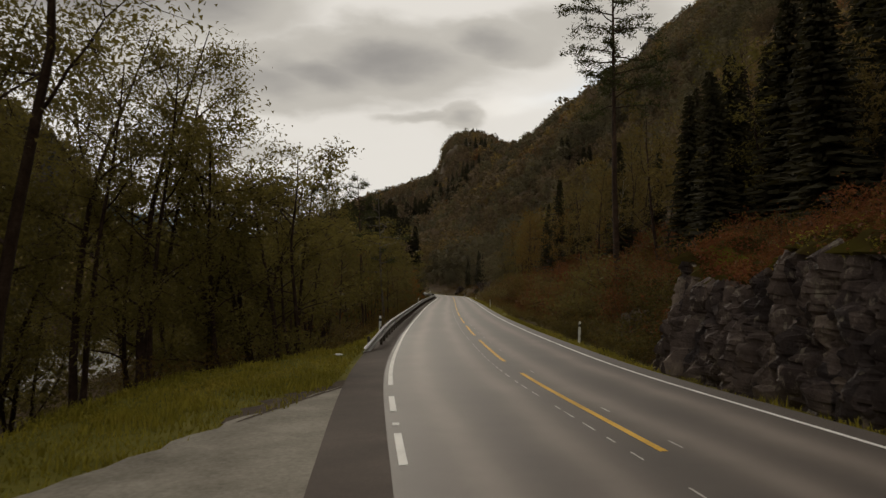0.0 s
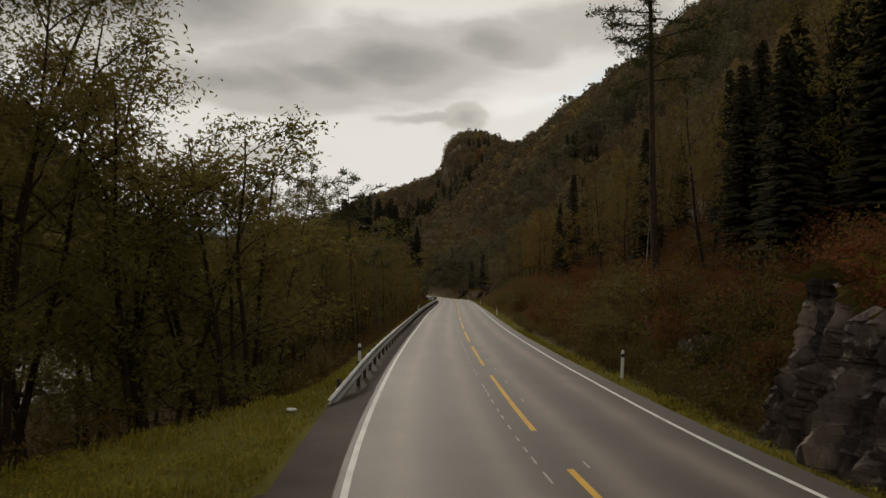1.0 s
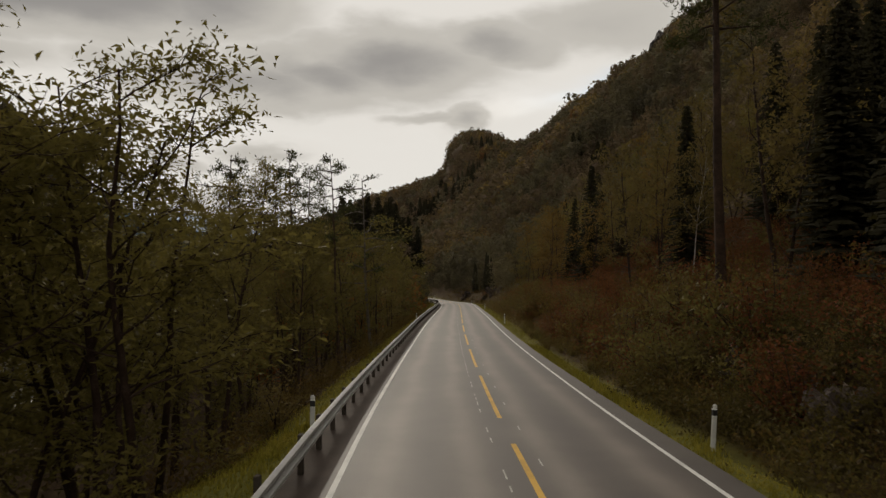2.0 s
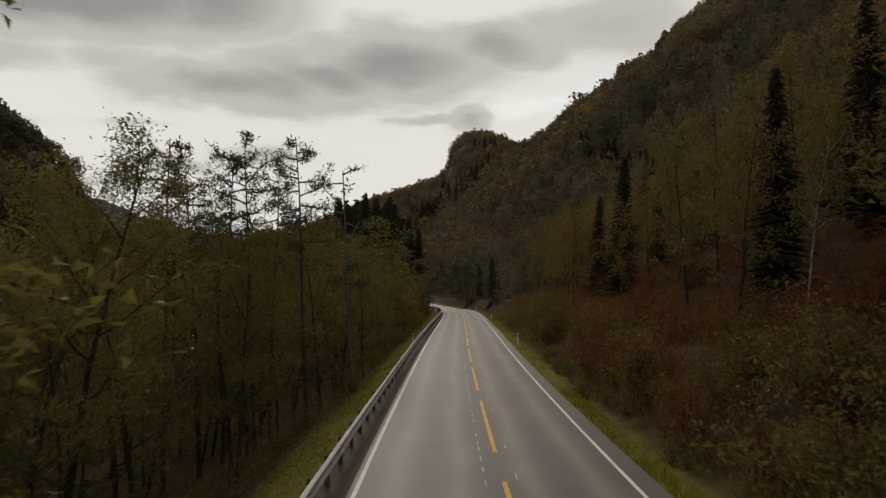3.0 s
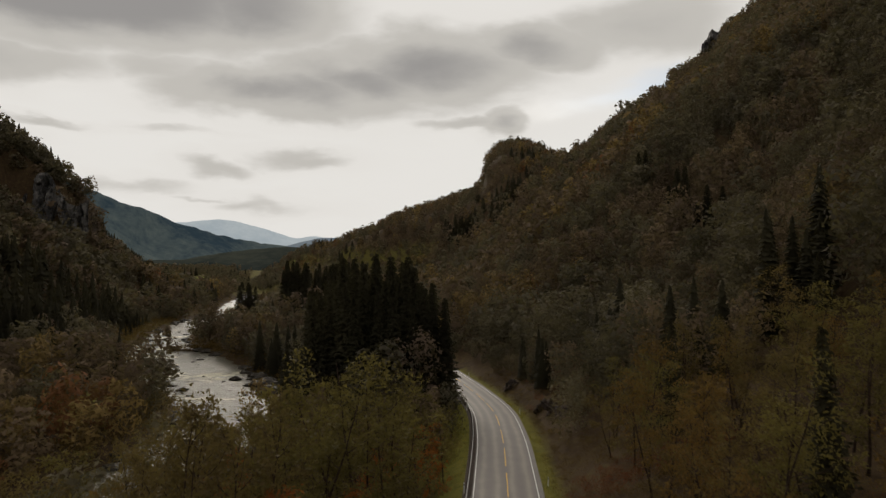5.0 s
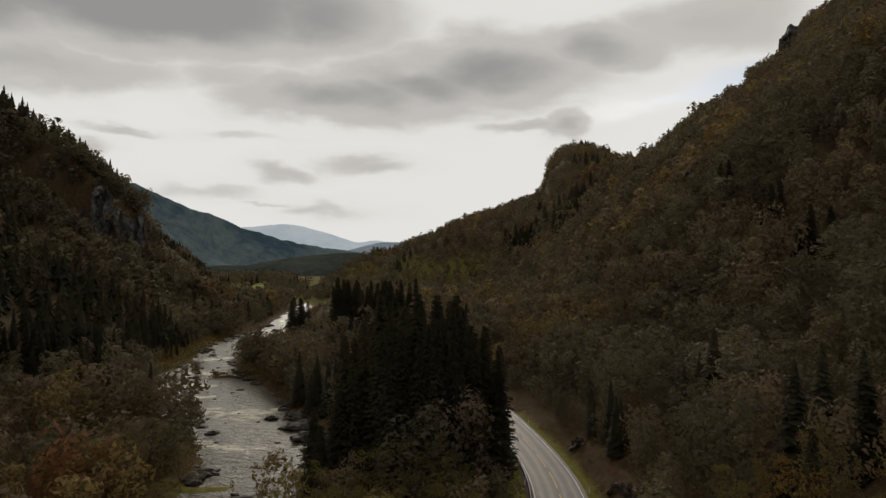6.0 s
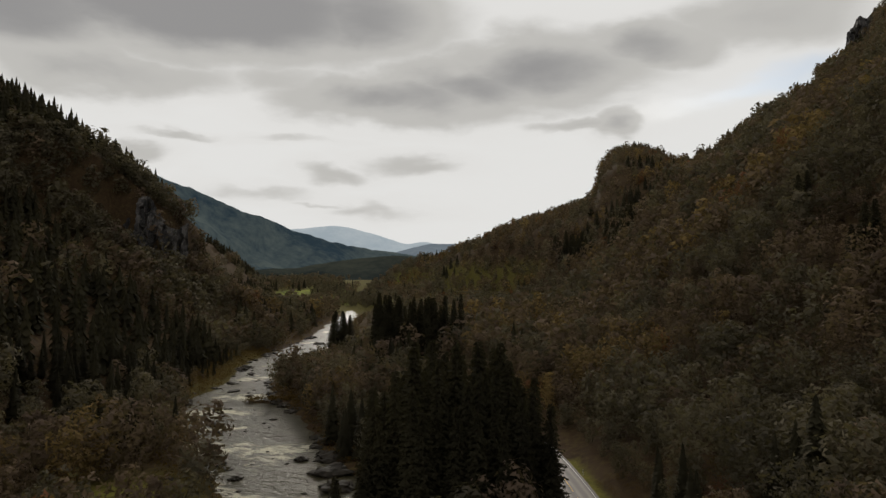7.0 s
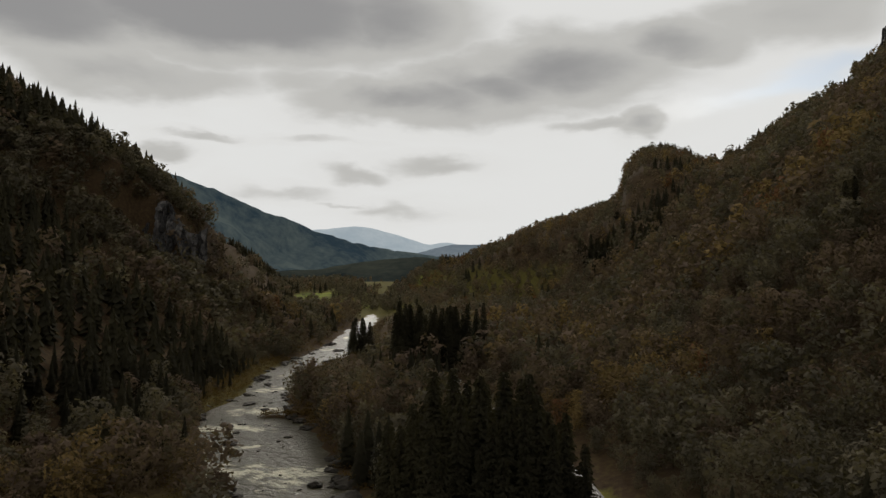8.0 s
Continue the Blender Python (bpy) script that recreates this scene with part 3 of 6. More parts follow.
for fx, fy, fw, fd in FIELDS:
    field_cover = np.maximum(field_cover, (1 - smooth(np.abs(GX - fx), fw, fw + 12)) * (1 - smooth(np.abs(GY - fy), fd, fd + 12)))
for layer, values in (("grass", np.maximum(grass_cover, island)), ("field", field_cover)):
    ground_mesh.attributes.new(layer, "FLOAT", "POINT").data.foreach_set("value", np.clip(values, 0, 1).astype(np.float32).ravel())
thing("ground", "wooded valley floor and mountainsides with grassy road verges", "ground", kind="structure", data=ground_mesh)


# ---- the road and its markings ----
def ribbon(name, o_left, o_right, y0, y1, mat, lift, step=2.0, thick=0.0, cols=1):
    """A strip that follows the road between two offsets from its middle."""
    n = max(2, int(abs(y1 - y0) / step) + 1)
    ys = np.linspace(y0, y1, n)
    slope = (road_x(ys + 1) - road_x(ys - 1)) / 2
    ln = np.sqrt(1 + slope**2)
    verts, uvs, faces = [], [], []
    offs = np.linspace(o_left, o_right, cols + 1)
    run = np.concatenate([[0], np.cumsum(np.hypot(np.diff(ys), np.diff(road_x(ys))))])
    for i in range(n):
        row = [(o, lift) for o in offs]
        if thick:
            row = [(o_left - 0.06, lift - thick)] + row + [(o_right + 0.06, lift - thick)]
        for o, dz in row:
            verts.append((road_x(ys[i]) + o / ln[i], ys[i] - o * slope[i] / ln[i], road_z(ys[i]) + dz))
            uvs.append((o, run[i]))
    w = len(verts) // n
    for i in range(n - 1):
        for j in range(w - 1):
            faces.append((i * w + j, i * w + j + 1, (i + 1) * w + j + 1, (i + 1) * w + j))
    me = mesh_from(name, verts, faces, mat)
    layer = me.uv_layers.new(name="road")
    for loop in me.loops:
        layer.data[loop.index].uv = uvs[loop.vertex_index]
    return me


road = thing("road", "two-lane grey asphalt road with polished wheel tracks", "road", kind="structure", data=ribbon("road", -4.35, 3.85, -120, 470, M_ASPHALT, 0.0, 1.5, 0.22, 6))
part("shoulder", ribbon("shoulder", -4.35, -3.42, -120, 470, M_SHOULDER, 0.004, 1.5), road, "darker brown asphalt shoulder")
part("edge_line", ribbon("edge_line", 3.20, 3.30, -60, 470, M_WHITE, 0.006), road, "thin white edge line")
part("edge_line", ribbon("edge_line", -3.31, -3.20, 18.2, 470, M_WHITE, 0.006), road, "white edge line")
for a, b in ((14.7, 16.5), (13.4, 13.62), (10.9, 12.8), (7.1, 9.0), (3.3, 5.2), (-0.5, 1.4)):
    part("edge_dash", ribbon("edge_dash", -3.315, -3.20, a, b, M_WHITE, 0.006, 0.5), road, "short white dash")
for k in range(-3, 34):
    a = 11.2 + 12.0 * k
    part("centre_dash", ribbon("centre_dash", 0.15, 0.27, a, a + 9.0, M_YELLOW, 0.006, 1.5), road, "yellow centre dash")
# worn remains of earlier markings on both sides of the yellow line
rng = random.Random(5)
for side, spacing in ((-0.24, 0.95), (0.55, 3.0)):
    y = 6.0
    while y < 110:
        if rng.random() < 0.72:
            part("worn_mark", ribbon("worn_mark", side - 0.016, side + 0.016, y, y + rng.uniform(0.35, 0.65), M_WORN, 0.005, 0.5), road, "worn white mark")
        y += spacing * rng.uniform(0.8, 1.25)

# the lay-by of older asphalt beside the mouth of the dashed line
rough_edge = random.Random(3)
LB_V = [(road_x(18.0) - 4.3, 18.0)]
for (xa, ya), (xb, yb) in zip(((-2.75, 16.4), (-3.0, 15.4), (-3.6, 12.8), (-4.15, 10.4), (-5.0, 6.0), (-6.4, 0.0)), ((-3.0, 15.4), (-3.6, 12.8), (-4.15, 10.4), (-5.0, 6.0), (-6.4, 0.0), (-7.2, -14.0))):
    steps = max(2, int(abs(yb - ya) / 0.45))
    LB_V += [(xa + (xb - xa) * k / steps + rough_edge.uniform(-0.11, 0.11), ya + (yb - ya) * k / steps) for k in range(steps)]
LB_V += [(-7.2, -14.0), (5.6 - 4.3, -14.0), (road_x(0) - 4.3, 0.0), (road_x(6) - 4.3, 6.0), (road_x(11) - 4.3, 11.0), (road_x(15) - 4.3, 15.0)]
bm = bmesh.new()
low = [bm.verts.new((x, y, float(road_z(y)) - 0.03)) for x, y in LB_V]
f = bm.faces.new(low)
if f.normal.z < 0:
    f.normal_flip()
bmesh.ops.triangulate(bm, faces=[f])
me = bpy.data.meshes.new("lay_by")
bm.to_mesh(me)
bm.free()
me.materials.append(M_LAYBY)
lay_by = thing("lay_by", "pale worn asphalt lay-by beside the road", "lay-by", kind="structure", data=me)
soil_v, soil_f = [], []
for k in range(20):
    ya = 19.0 - 0.30 * k
    inner = float(np.interp(ya, [6, 10.4, 12.8, 15.4, 16.4, 18, 19.6], [-5.0, -4.15, -3.6, -3.0, -2.75, road_x(18) - 4.3, road_x(19.6) - 4.3])) + 0.12
    wide = 0.5 * math.sin(math.pi * (k + 0.5) / 20) * (1 + 0.35 * math.sin(k * 1.9)) + 0.14
    soil_v += [(inner, ya, float(road_z(ya)) - 0.024), (inner - wide - 0.15, ya, float(road_z(ya)) - 0.06)]
    if k:
        soil_f.append((2 * k, 2 * k - 2, 2 * k - 1, 2 * k + 1))
part("soil_edge", mesh_from("soil_edge", soil_v, soil_f, M_SOIL), lay_by, "dark bare soil between asphalt and grass")


# ---- guardrail ----
RAIL_OFF = -3.85


def rail_point(y, o=RAIL_OFF):
    s = float(road_x(y + 1) - road_x(y - 1)) / 2
    n = math.sqrt(1 + s * s)
    return Vector((float(road_x(y)) + o / n, y - o * s / n, float(road_z(y))))


def beam(p, q, drop0=0.0, drop1=0.0):
    """A length of two-wave steel rail from p to q, its face turned to the road."""
    side = Vector((q.y - p.y, -(q.x - p.x), 0)).normalized()
    prof = [(-0.03, 0.325), (0.045, 0.295), (0.045, 0.235), (-0.05, 0.19), (-0.05, 0.13), (0.045, 0.085), (0.045, 0.025), (-0.03, 0.0)]
    loop = prof + [(d - 0.012, h) for d, h in reversed(prof)]
    verts, faces = [], []
    for base, dz in ((p, drop0), (q, drop1)):
        for d, h in loop:
            verts.append(base + side * d + Vector((0, 0, 0.44 + h + dz)))
    n = len(loop)
    for i in range(n):
        faces.append((i, (i + 1) % n, n + (i + 1) % n, n + i))
    faces += [tuple(range(n - 1, -1, -1)), tuple(range(n, 2 * n))]
    return mesh_from("rail_beam", verts, faces, M_STEEL)


def box_mesh(name, sx, sy, z0, z1, mat, bevel=0.01, top=1.0):
    bm = bmesh.new()
    bmesh.ops.create_cube(bm, size=1)
    for v in bm.verts:
        k = top if v.co.z > 0 else 1.0
        v.co = Vector((v.co.x * sx * k, v.co.y * sy * k, z0 if v.co.z < 0 else z1))
    if bevel:
        bmesh.ops.bevel(bm, geom=bm.edges[:], offset=bevel, segments=1, affect="EDGES")
    me = bpy.data.meshes.new(name)
    bm.to_mesh(me)
    bm.free()
    me.materials.append(mat)
    return me


guardrail = thing("guardrail", "galvanised steel guardrail on dark posts beside the road", "guardrail")
post_mesh = box_mesh("rail_post", 0.10, 0.14, -0.5, 0.74, M_TIMBER, 0.012)
RAIL_FROM, RAIL_TO, BAY = 29.8, 330.0, 2.0
y = RAIL_FROM
first = rail_point(RAIL_FROM)
tip = rail_point(26.4, -4.35)
part("rail_beam", beam(tip, first, -0.62, 0.0), guardrail, "rail end sloping down into the ground")
while y < RAIL_TO:
    part("rail_beam", beam(rail_point(y), rail_point(y + 2 * BAY)), guardrail)
    for k in (0, 1):
        p = rail_point(y + k * BAY + 0.05, RAIL_OFF - 0.13)
        part("rail_post", post_mesh, guardrail, m=pose(p.x, p.y, p.z, 0, 0, rng.uniform(-6, 6)))
    y += 2 * BAY
p = rail_point(28.2, -4.35)
part("rail_post", post_mesh, guardrail, m=pose(p.x, p.y, p.z - 0.3))


# ---- delineator posts ----
def delineator(x, y, z, lean, tall=1.0):
    ob = thing("delineator_post", "slim white plastic delineator post with a dark reflector band", "road post", "delineators along the road", m=pose(x, y, z, lean, lean * 0.7, 8))
    part("post_body", DELINEATOR[0], ob)
    part("reflector", DELINEATOR[1], ob, "dark reflector band")
    part("cap", DELINEATOR[2], ob)
    return ob


DELINEATOR = (box_mesh("post_body", 0.105, 0.07, -0.3, 0.86, M_PLASTIC, 0.015), box_mesh("reflector", 0.112, 0.076, 0.70, 0.84, M_DARK, 0.01), box_mesh("cap", 0.105, 0.07, 0.86, 0.95, M_PLASTIC, 0.02, 0.8))
delineator(5.85, 32.5, 1.95, 2.5)
for y, lean in ((86, -1.5), (136, 2), (178, 1), (225, 0)):
    p = rail_point(y, 4.5)
    delineator(p.x, p.y, p.z - 0.15, lean)
for y in (32.3, 82, 132, 181):
    p = rail_point(y, -4.2)
    delineator(p.x, p.y, p.z + 0.13, 1.0)
spot = rail_point(26.2, -5.25)
sheet = bmesh.new()
bmesh.ops.create_icosphere(sheet, subdivisions=2, radius=0.125)
for v in sheet.verts:
    v.co = Vector((v.co.x * 1.2, v.co.y * 0.7, v.co.z * 0.35 + 0.05)) * (1 + 0.25 * noise.noise(v.co * 6))
me = bpy.data.meshes.new("pale_stone")
sheet.to_mesh(me)
sheet.free()
me.materials.append(M_WHITE)
thing("pale_stone", "small pale stone lying in the verge grass", "stone", m=pose(spot.x, spot.y, float(height(spot.x, spot.y)) + 0.02), data=me)


# ---- rock: the road cut, outcrops, crags ----
def rock_face(name, us, vs, place, mat, amp, size, seed, tall_cells=3.4):
    """A broken rock face over a grid: place(u, v) gives a point, the way out of the face and the distance along it."""
    verts = []
    for u in us:
        for v in vs:
            p, out, run = place(u, v)
            p = Vector(p)
            warp = noise.noise(p / (size * 1.7)) * 0.35
            q = Vector((run / size + warp + seed * 7.1, p.z / (size * tall_cells), 0.3 * warp))
            cell = noise.voronoi(q)
            col = noise.cell(cell[1][0] * 3.1 + Vector((5.5, 1.5, 0.5)))
            q2 = Vector((run / (size * 0.36) + 2 * warp, p.z / (size * 1.5), 0))
            cell2 = noise.voronoi(q2)
            chip = noise.cell(cell2[1][0] * 5.3 + Vector((2.5, 9.5, 0.5)))
            crack = min(1.0, (cell[0][1] - cell[0][0]) * 9.0)
            t1 = noise.cell_vector(cell[1][0] * 3.7 + Vector((1.5, 4.5, 7.5))) - Vector((0.5, 0.5, 0.5))
            t2 = noise.cell_vector(cell2[1][0] * 4.1 + Vector((8.5, 2.5, 3.5))) - Vector((0.5, 0.5, 0.5))
            e1, e2 = q - cell[1][0], q2 - cell2[1][0]
            d = col * 0.55 + crack * 0.34 + chip * 0.26 + min(1.0, (cell2[0][1] - cell2[0][0]) * 8) * 0.10 + 0.12
            d += (t1.x * e1.x * 1.7 + t1.y * e1.y * 0.7) + (t2.x * e2.x * 0.7 + t2.y * e2.y * 0.35) + noise.fractal(p / (size * 0.7), 0.8, 2.1, 5) * 0.2
            verts.append(p + Vector(out) * amp * (d - 0.6))
    w = len(vs)
    faces = [(i * w + j, (i + 1) * w + j, (i + 1) * w + j + 1, i * w + j + 1) for i in range(len(us) - 1) for j in range(w - 1)]
    return mesh_from(name, verts, faces, mat)


def cut_place(u, v):
    """u: along the road; v: 0 at the foot, 1 at the lip, to 1.7 over the mossy top."""
    tall = 3.0 * min(1.0, 0.45 + max(0.0, 23.6 - u) / 1.8) * (1 + 0.12 * math.sin(u * 0.9) + 0.07 * math.sin(u * 2.3 + 1))
    o = 4.75 + 0.75 * min(v, 1.0) ** 1.2 + 3.2 * max(v - 1.0, 0) + max(0, u - 22.6) * 0.6
    h = tall * min(v, 1.0) + 0.55 * math.sin(max(v - 1.0, 0) * 2.2)
    p = rail_point(u, o)
    return (p.x, p.y, p.z - 0.35 + h), ((-1.0, 0.25, 0.05) if v < 1 else (-0.2, 0, 0.5)), u


rock_cut = thing("rock_cut", "dark fissured rock cutting with a mossy top beside the road", "rock face", kind="structure", data=rock_face("rock_cut", np.arange(-12, 23.9, 0.075), np.linspace(0, 1, 46), cut_place, M_ROCK, 0.58, 0.50, 1, 4.2))
part("rock_top", rock_face("rock_top", np.arange(-12, 23.9, 0.11), np.linspace(0.99, 1.7, 16), cut_place, M_MOSS, 0.75, 0.40, 1), rock_cut, "bright yellow-green moss on the rock's top")


def boulder_mesh(seed, mat, sub=3, rough=0.35, flat=0.7, broken=0.0):
    bm = bmesh.new()
    bmesh.ops.create_icosphere(bm, subdivisions=sub, radius=1)
    for v in bm.verts:
        n = noise.fractal(v.co * 1.3 + Vector((seed * 5.3, 0, 0)), 0.8, 2.0, 4)
        c = noise.voronoi(v.co * 1.1 + Vector((0, seed * 3.7, 0)))[0]
        near = noise.voronoi(Vector((v.co.x * 2.6, v.co.y * 2.6, v.co.z * 1.5)) + Vector((seed * 2.1, 0, 0)))
        block = noise.cell(near[1][0] * 3.3 + Vector((0.5, 6.5, 2.5))) + min(1.0, (near[0][1] - near[0][0]) * 6) * 0.5
        v.co = v.co * (1 + rough * n + 0.35 * (c[1] - c[0]) - 0.12 + broken * (block - 0.6))
        v.co.z *= flat
    me = bpy.data.meshes.new("boulder")
    bm.to_mesh(me)
    bm.free()
    me.materials.append(mat)
    return me


OUTCROP = [boulder_mesh(40 + i, M_ROCK, 5, 0.3, 1.25, 0.42) for i in range(3)]
for i, (x, y, s) in enumerate(((8.25, 31.6, 0.62), (8.6, 33.4, 0.42), (8.5, 37.5, 0.42), (9.5, 163, 1.2), (8.6, 170, 1.4), (6.9, 176, 1.0), (3.0, 203, 1.3))):
    thing("rock_outcrop", "grey mossy rock outcrop among the bank's bushes", "rock", "outcrops on the bank", m=pose(x, y, float(height(x, y)) - 0.1 * s, 10 * i, 0, 70 * i) @ Matrix.Diagonal((s, s, s * 1.1, 1)), data=OUTCROP[i % 3])


def crag(name, label, base, along, tall, width, amp, lean=0.25, seed=3):
    b, a = Vector(base), Vector(along).normalized()
    out = Vector((a.y, -a.x, 0))

    def place(u, v):
        h = v * tall * (0.75 + 0.25 * math.sin(u * 9 + seed))
        p = b + a * (u - 0.5) * width - out * (lean * h + 6 * (2 * u - 1) ** 2 * 2.0) + Vector((0, 0, h))
        return p, out, u * width
    me = rock_face(name, np.linspace(0, 1, 90), np.linspace(-0.2, 1, 50), place, M_CLIFF, amp, tall / 9, seed, 4.5)
    return thing(name, label, "cliff", kind="structure", data=me)


crag("crag", "pale streaked rock cliff among dark trees", (-246, 408.5, 34.5), (1.0, 0.22, 0), 36, 42, 4.5, 0.17, 3)
crag("crag", "grey bare summit crag above the forest", (345, 905, 262), (1, -0.45, 0), 75, 190, 16, 0.55, 6)


# ---- river ----
rows, cells = [], []
ys = np.concatenate([np.arange(-200, 150, 3.0), np.arange(150, 330, 1.5), np.arange(330, 1101, 10.0)])
for y in ys:
    h = float(river_half(y)) * 1.0 + 5
    s = float(river_x(y + 2) - river_x(y - 2)) / 4
    for k in np.linspace(-1, 1, 25):
        rows.append((float(river_x(y)) + k * h * math.sqrt(1 + s * s), y, RIVER_Z + 0.10 * float(fbm(k * 20, y, 5, 2))))
for i in range(len(ys) - 1):
    for j in range(24):
        cells.append((i * 25 + j, i * 25 + j + 1, (i + 1) * 25 + j + 1, (i + 1) * 25 + j))
river_mesh = mesh_from("river", rows, cells, M_WATER, True)
at = np.array(rows)
white = np.zeros(len(at))
# rapids: from, to, half width
for xa, ya, xb, yb, w in ((-92, 230, -72, 237, 4.0), (-72, 237, -62, 241, 2.6), (-118, 262, -101, 268, 4.0), (-117, 283, -107, 293, 3.6), (-104, 246, -90, 252, 2.2), (-128, 322, -119, 330, 3.0), (-139, 352, -131, 358, 2.6),
                          (-160, 430, -146, 437, 4.0), (-172, 490, -166, 497, 4.0), (-74, 208, -58, 203, 1.8), (-60, 176, -44, 170, 2.5), (-68, 120, -46, 128, 4.0), (-66, 60, -48, 64, 4.0)):
    f = np.clip(((at[:, 0] - xa) * (xb - xa) + (at[:, 1] - ya) * (yb - ya)) / ((xb - xa) ** 2 + (yb - ya) ** 2), 0, 1)
    d = np.hypot(at[:, 0] - xa - f * (xb - xa), at[:, 1] - ya - f * (yb - ya) + 2.5 * fbm(at[:, 0], at[:, 1], 9, 31))
    white = np.maximum(white, np.exp(-(d / (w * (1.0 + 0.9 * fbm(at[:, 0], at[:, 1], 12, 33)) + 0.4)) ** 2))
river_mesh.attributes.new("rapids", "FLOAT", "POINT").data.foreach_set("value", white.astype(np.float32))
thing("river", "grey river with white rapids between wooded banks", "river", kind="structure", data=river_mesh)

BOULDERS = [boulder_mesh(i, M_BOULDER, 3, 0.35, 0.62) for i in range(5)]
rng = random.Random(11)


def boulder(x, y, s, z=None):
    thing("boulder", "dark wet boulder standing in the river", "boulder", "boulders in the river", m=pose(x, y, (RIVER_Z if z is None else z) + 0.05 * s, 0, 0, rng.uniform(0, 360)) @ Matrix.Diagonal((s * rng.uniform(1.0, 1.6), s, s * rng.uniform(0.6, 0.9), 1)), data=BOULDERS[rng.randrange(5)])


for x, y, s in ((-99.7, 252, 1.6), (-80.6, 222, 1.5), (-77, 219.5, 1.0), (-65.3, 229.5, 1.5), (-55.5, 222, 3.2), (-60, 231, 2.4), (-50.5, 214, 3.0), (-94.8, 245, 1.2), (-47, 176, 2.2), (-72, 214, 1.2), (-83, 208, 2.6),
                (-79, 205, 1.8), (-110, 268, 1.0), (-121, 296, 1.6), (-112, 290, 1.2), (-134, 330, 1.4), (-66, 243, 2.2), (-70, 247, 1.6), (-104, 262, 0.9), (-89, 262, 0.8), (-150, 428, 2.5), (-146, 380, 1.4)):
    boulder(x, y, s)
for _ in range(150):
    y = rng.uniform(150, 480)
    side = rng.choice((-1, 1))
    s = rng.choice((0.5, 0.7, 0.9, 1.3, 2.0))
    x = float(river_x(y)) + side * (float(river_half(y)) * math.sqrt(1 + (float(river_x(y + 2) - river_x(y - 2)) / 4) ** 2) + rng.uniform(-3.0, 2.5))
    boulder(x, y, s)
for _ in range(60):
    y = rng.uniform(170, 420)
    boulder(float(river_x(y)) + rng.uniform(-0.8, 0.8) * float(river_half(y)), y, rng.uniform(0.25, 0.7))


# ---- distance: low hill, the long mountain, pale ranges ----
def ridge(name, label, mat, points, depth, base, rough, seed):
    """A mountain range: a crest through (x, y, z), falling to both sides."""
    pts = np.array(points, float)
    t = np.linspace(0, 1, 160)
    k = np.linspace(0, 1, len(pts))
    cx, cy, cz = (curve(list(zip(k, pts[:, i])))(t) for i in range(3))
    verts, n = [], 26
    for i in range(len(t)):
        for j in range(n):
            q = j / (n - 1)
            h = base + (cz[i] - base) * (1 - q) ** 1.15
            yy, xx = cy[i] - depth * q, cx[i]
            h += float(fbm(xx, yy, depth * 0.28, seed)) * rough * (0.35 + math.sin(q * 3.1)) + float(vnoise(xx, yy, 24, seed)) * rough * 0.10
            verts.append((xx, yy, h))
        verts.append((cx[i], cy[i] + depth, base))
    w = n + 1
    faces = [(i * w + j, (i + 1) * w + j, (i + 1) * w + (j + 1) % w, i * w + (j + 1) % w) for i in range(len(t) - 1) for j in range(w - 1)]
    faces += [(i * w + n, (i + 1) * w + n, (i + 1) * w, i * w) for i in range(len(t) - 1)]
    thing(name, label, "mountain", kind="structure", data=mesh_from(name, verts, faces, mat, True))


def far(az, el, d):
    az, el = az + 0.15, el - 0.32
    return (-4.3 + d * math.sin(radians(az)), 104.3 + d * math.cos(radians(az)), 35.6 + d * math.tan(radians(el)))


ridge("backdrop_hill", "low dark wooded hill across the valley floor", M_HAZE_NEAR, [far(-34, -0.6, 1500), far(-29, -0.15, 1500), far(-26.2, 0.0, 1500), far(-23.4, 0.55, 1500), far(-20.6, 0.95, 1500), far(-17.7, 1.1, 1500), far(-16.1, 0.8, 1500), far(-15, 0.0, 1500), far(-11, -0.6, 1500)], 260, -6, 7, 4)
ridge("backdrop_ridge", "wooded ridge beyond the valley, coloured with painted blue haze", M_HAZE_BLUE, [far(-24, 0.7, 3500), far(-20.4, 1.0, 3500), far(-18.4, 1.3, 3500), far(-16.5, 1.75, 3500), far(-14.6, 2.1, 3500), far(-11, 2.25, 3500), far(-4, 2.2, 3500)], 600, -4, 14, 15)
ridge("backdrop_mountain", "long wooded mountainside far up the valley, blue-green with painted haze", M_HAZE_MID, [far(-46, 9.0, 2300), far(-40, 8.0, 2300), far(-36, 6.9, 2350), far(-33.5, 6.0, 2400), far(-31.3, 5.1, 2450), far(-28.5, 4.2, 2500), far(-26.3, 3.15, 2600), far(-23, 2.5, 2700), far(-19.7, 1.75, 2800), far(-14, 0.9, 2900), far(-5, 0.2, 3000)], 900, -4, 40, 8)
ridge("backdrop_range", "mountain range under the clouds, pale with painted haze", M_HAZE_PALE, [far(-40, 2.5, 4300), far(-31, 2.6, 4300), far(-28, 3.1, 4300), far(-25.5, 3.35, 4300), (*far(-22.5, 3.4, 4300)[:2], 31.3 + 4300 * math.tan(radians(3.35))), far(-19.5, 2.9, 4300), far(-17, 2.2, 4300), far(-15.3, 2.3, 4300), far(-12, 1.9, 4300), far(0, 1.5, 4300)], 600, -4, 12, 12)


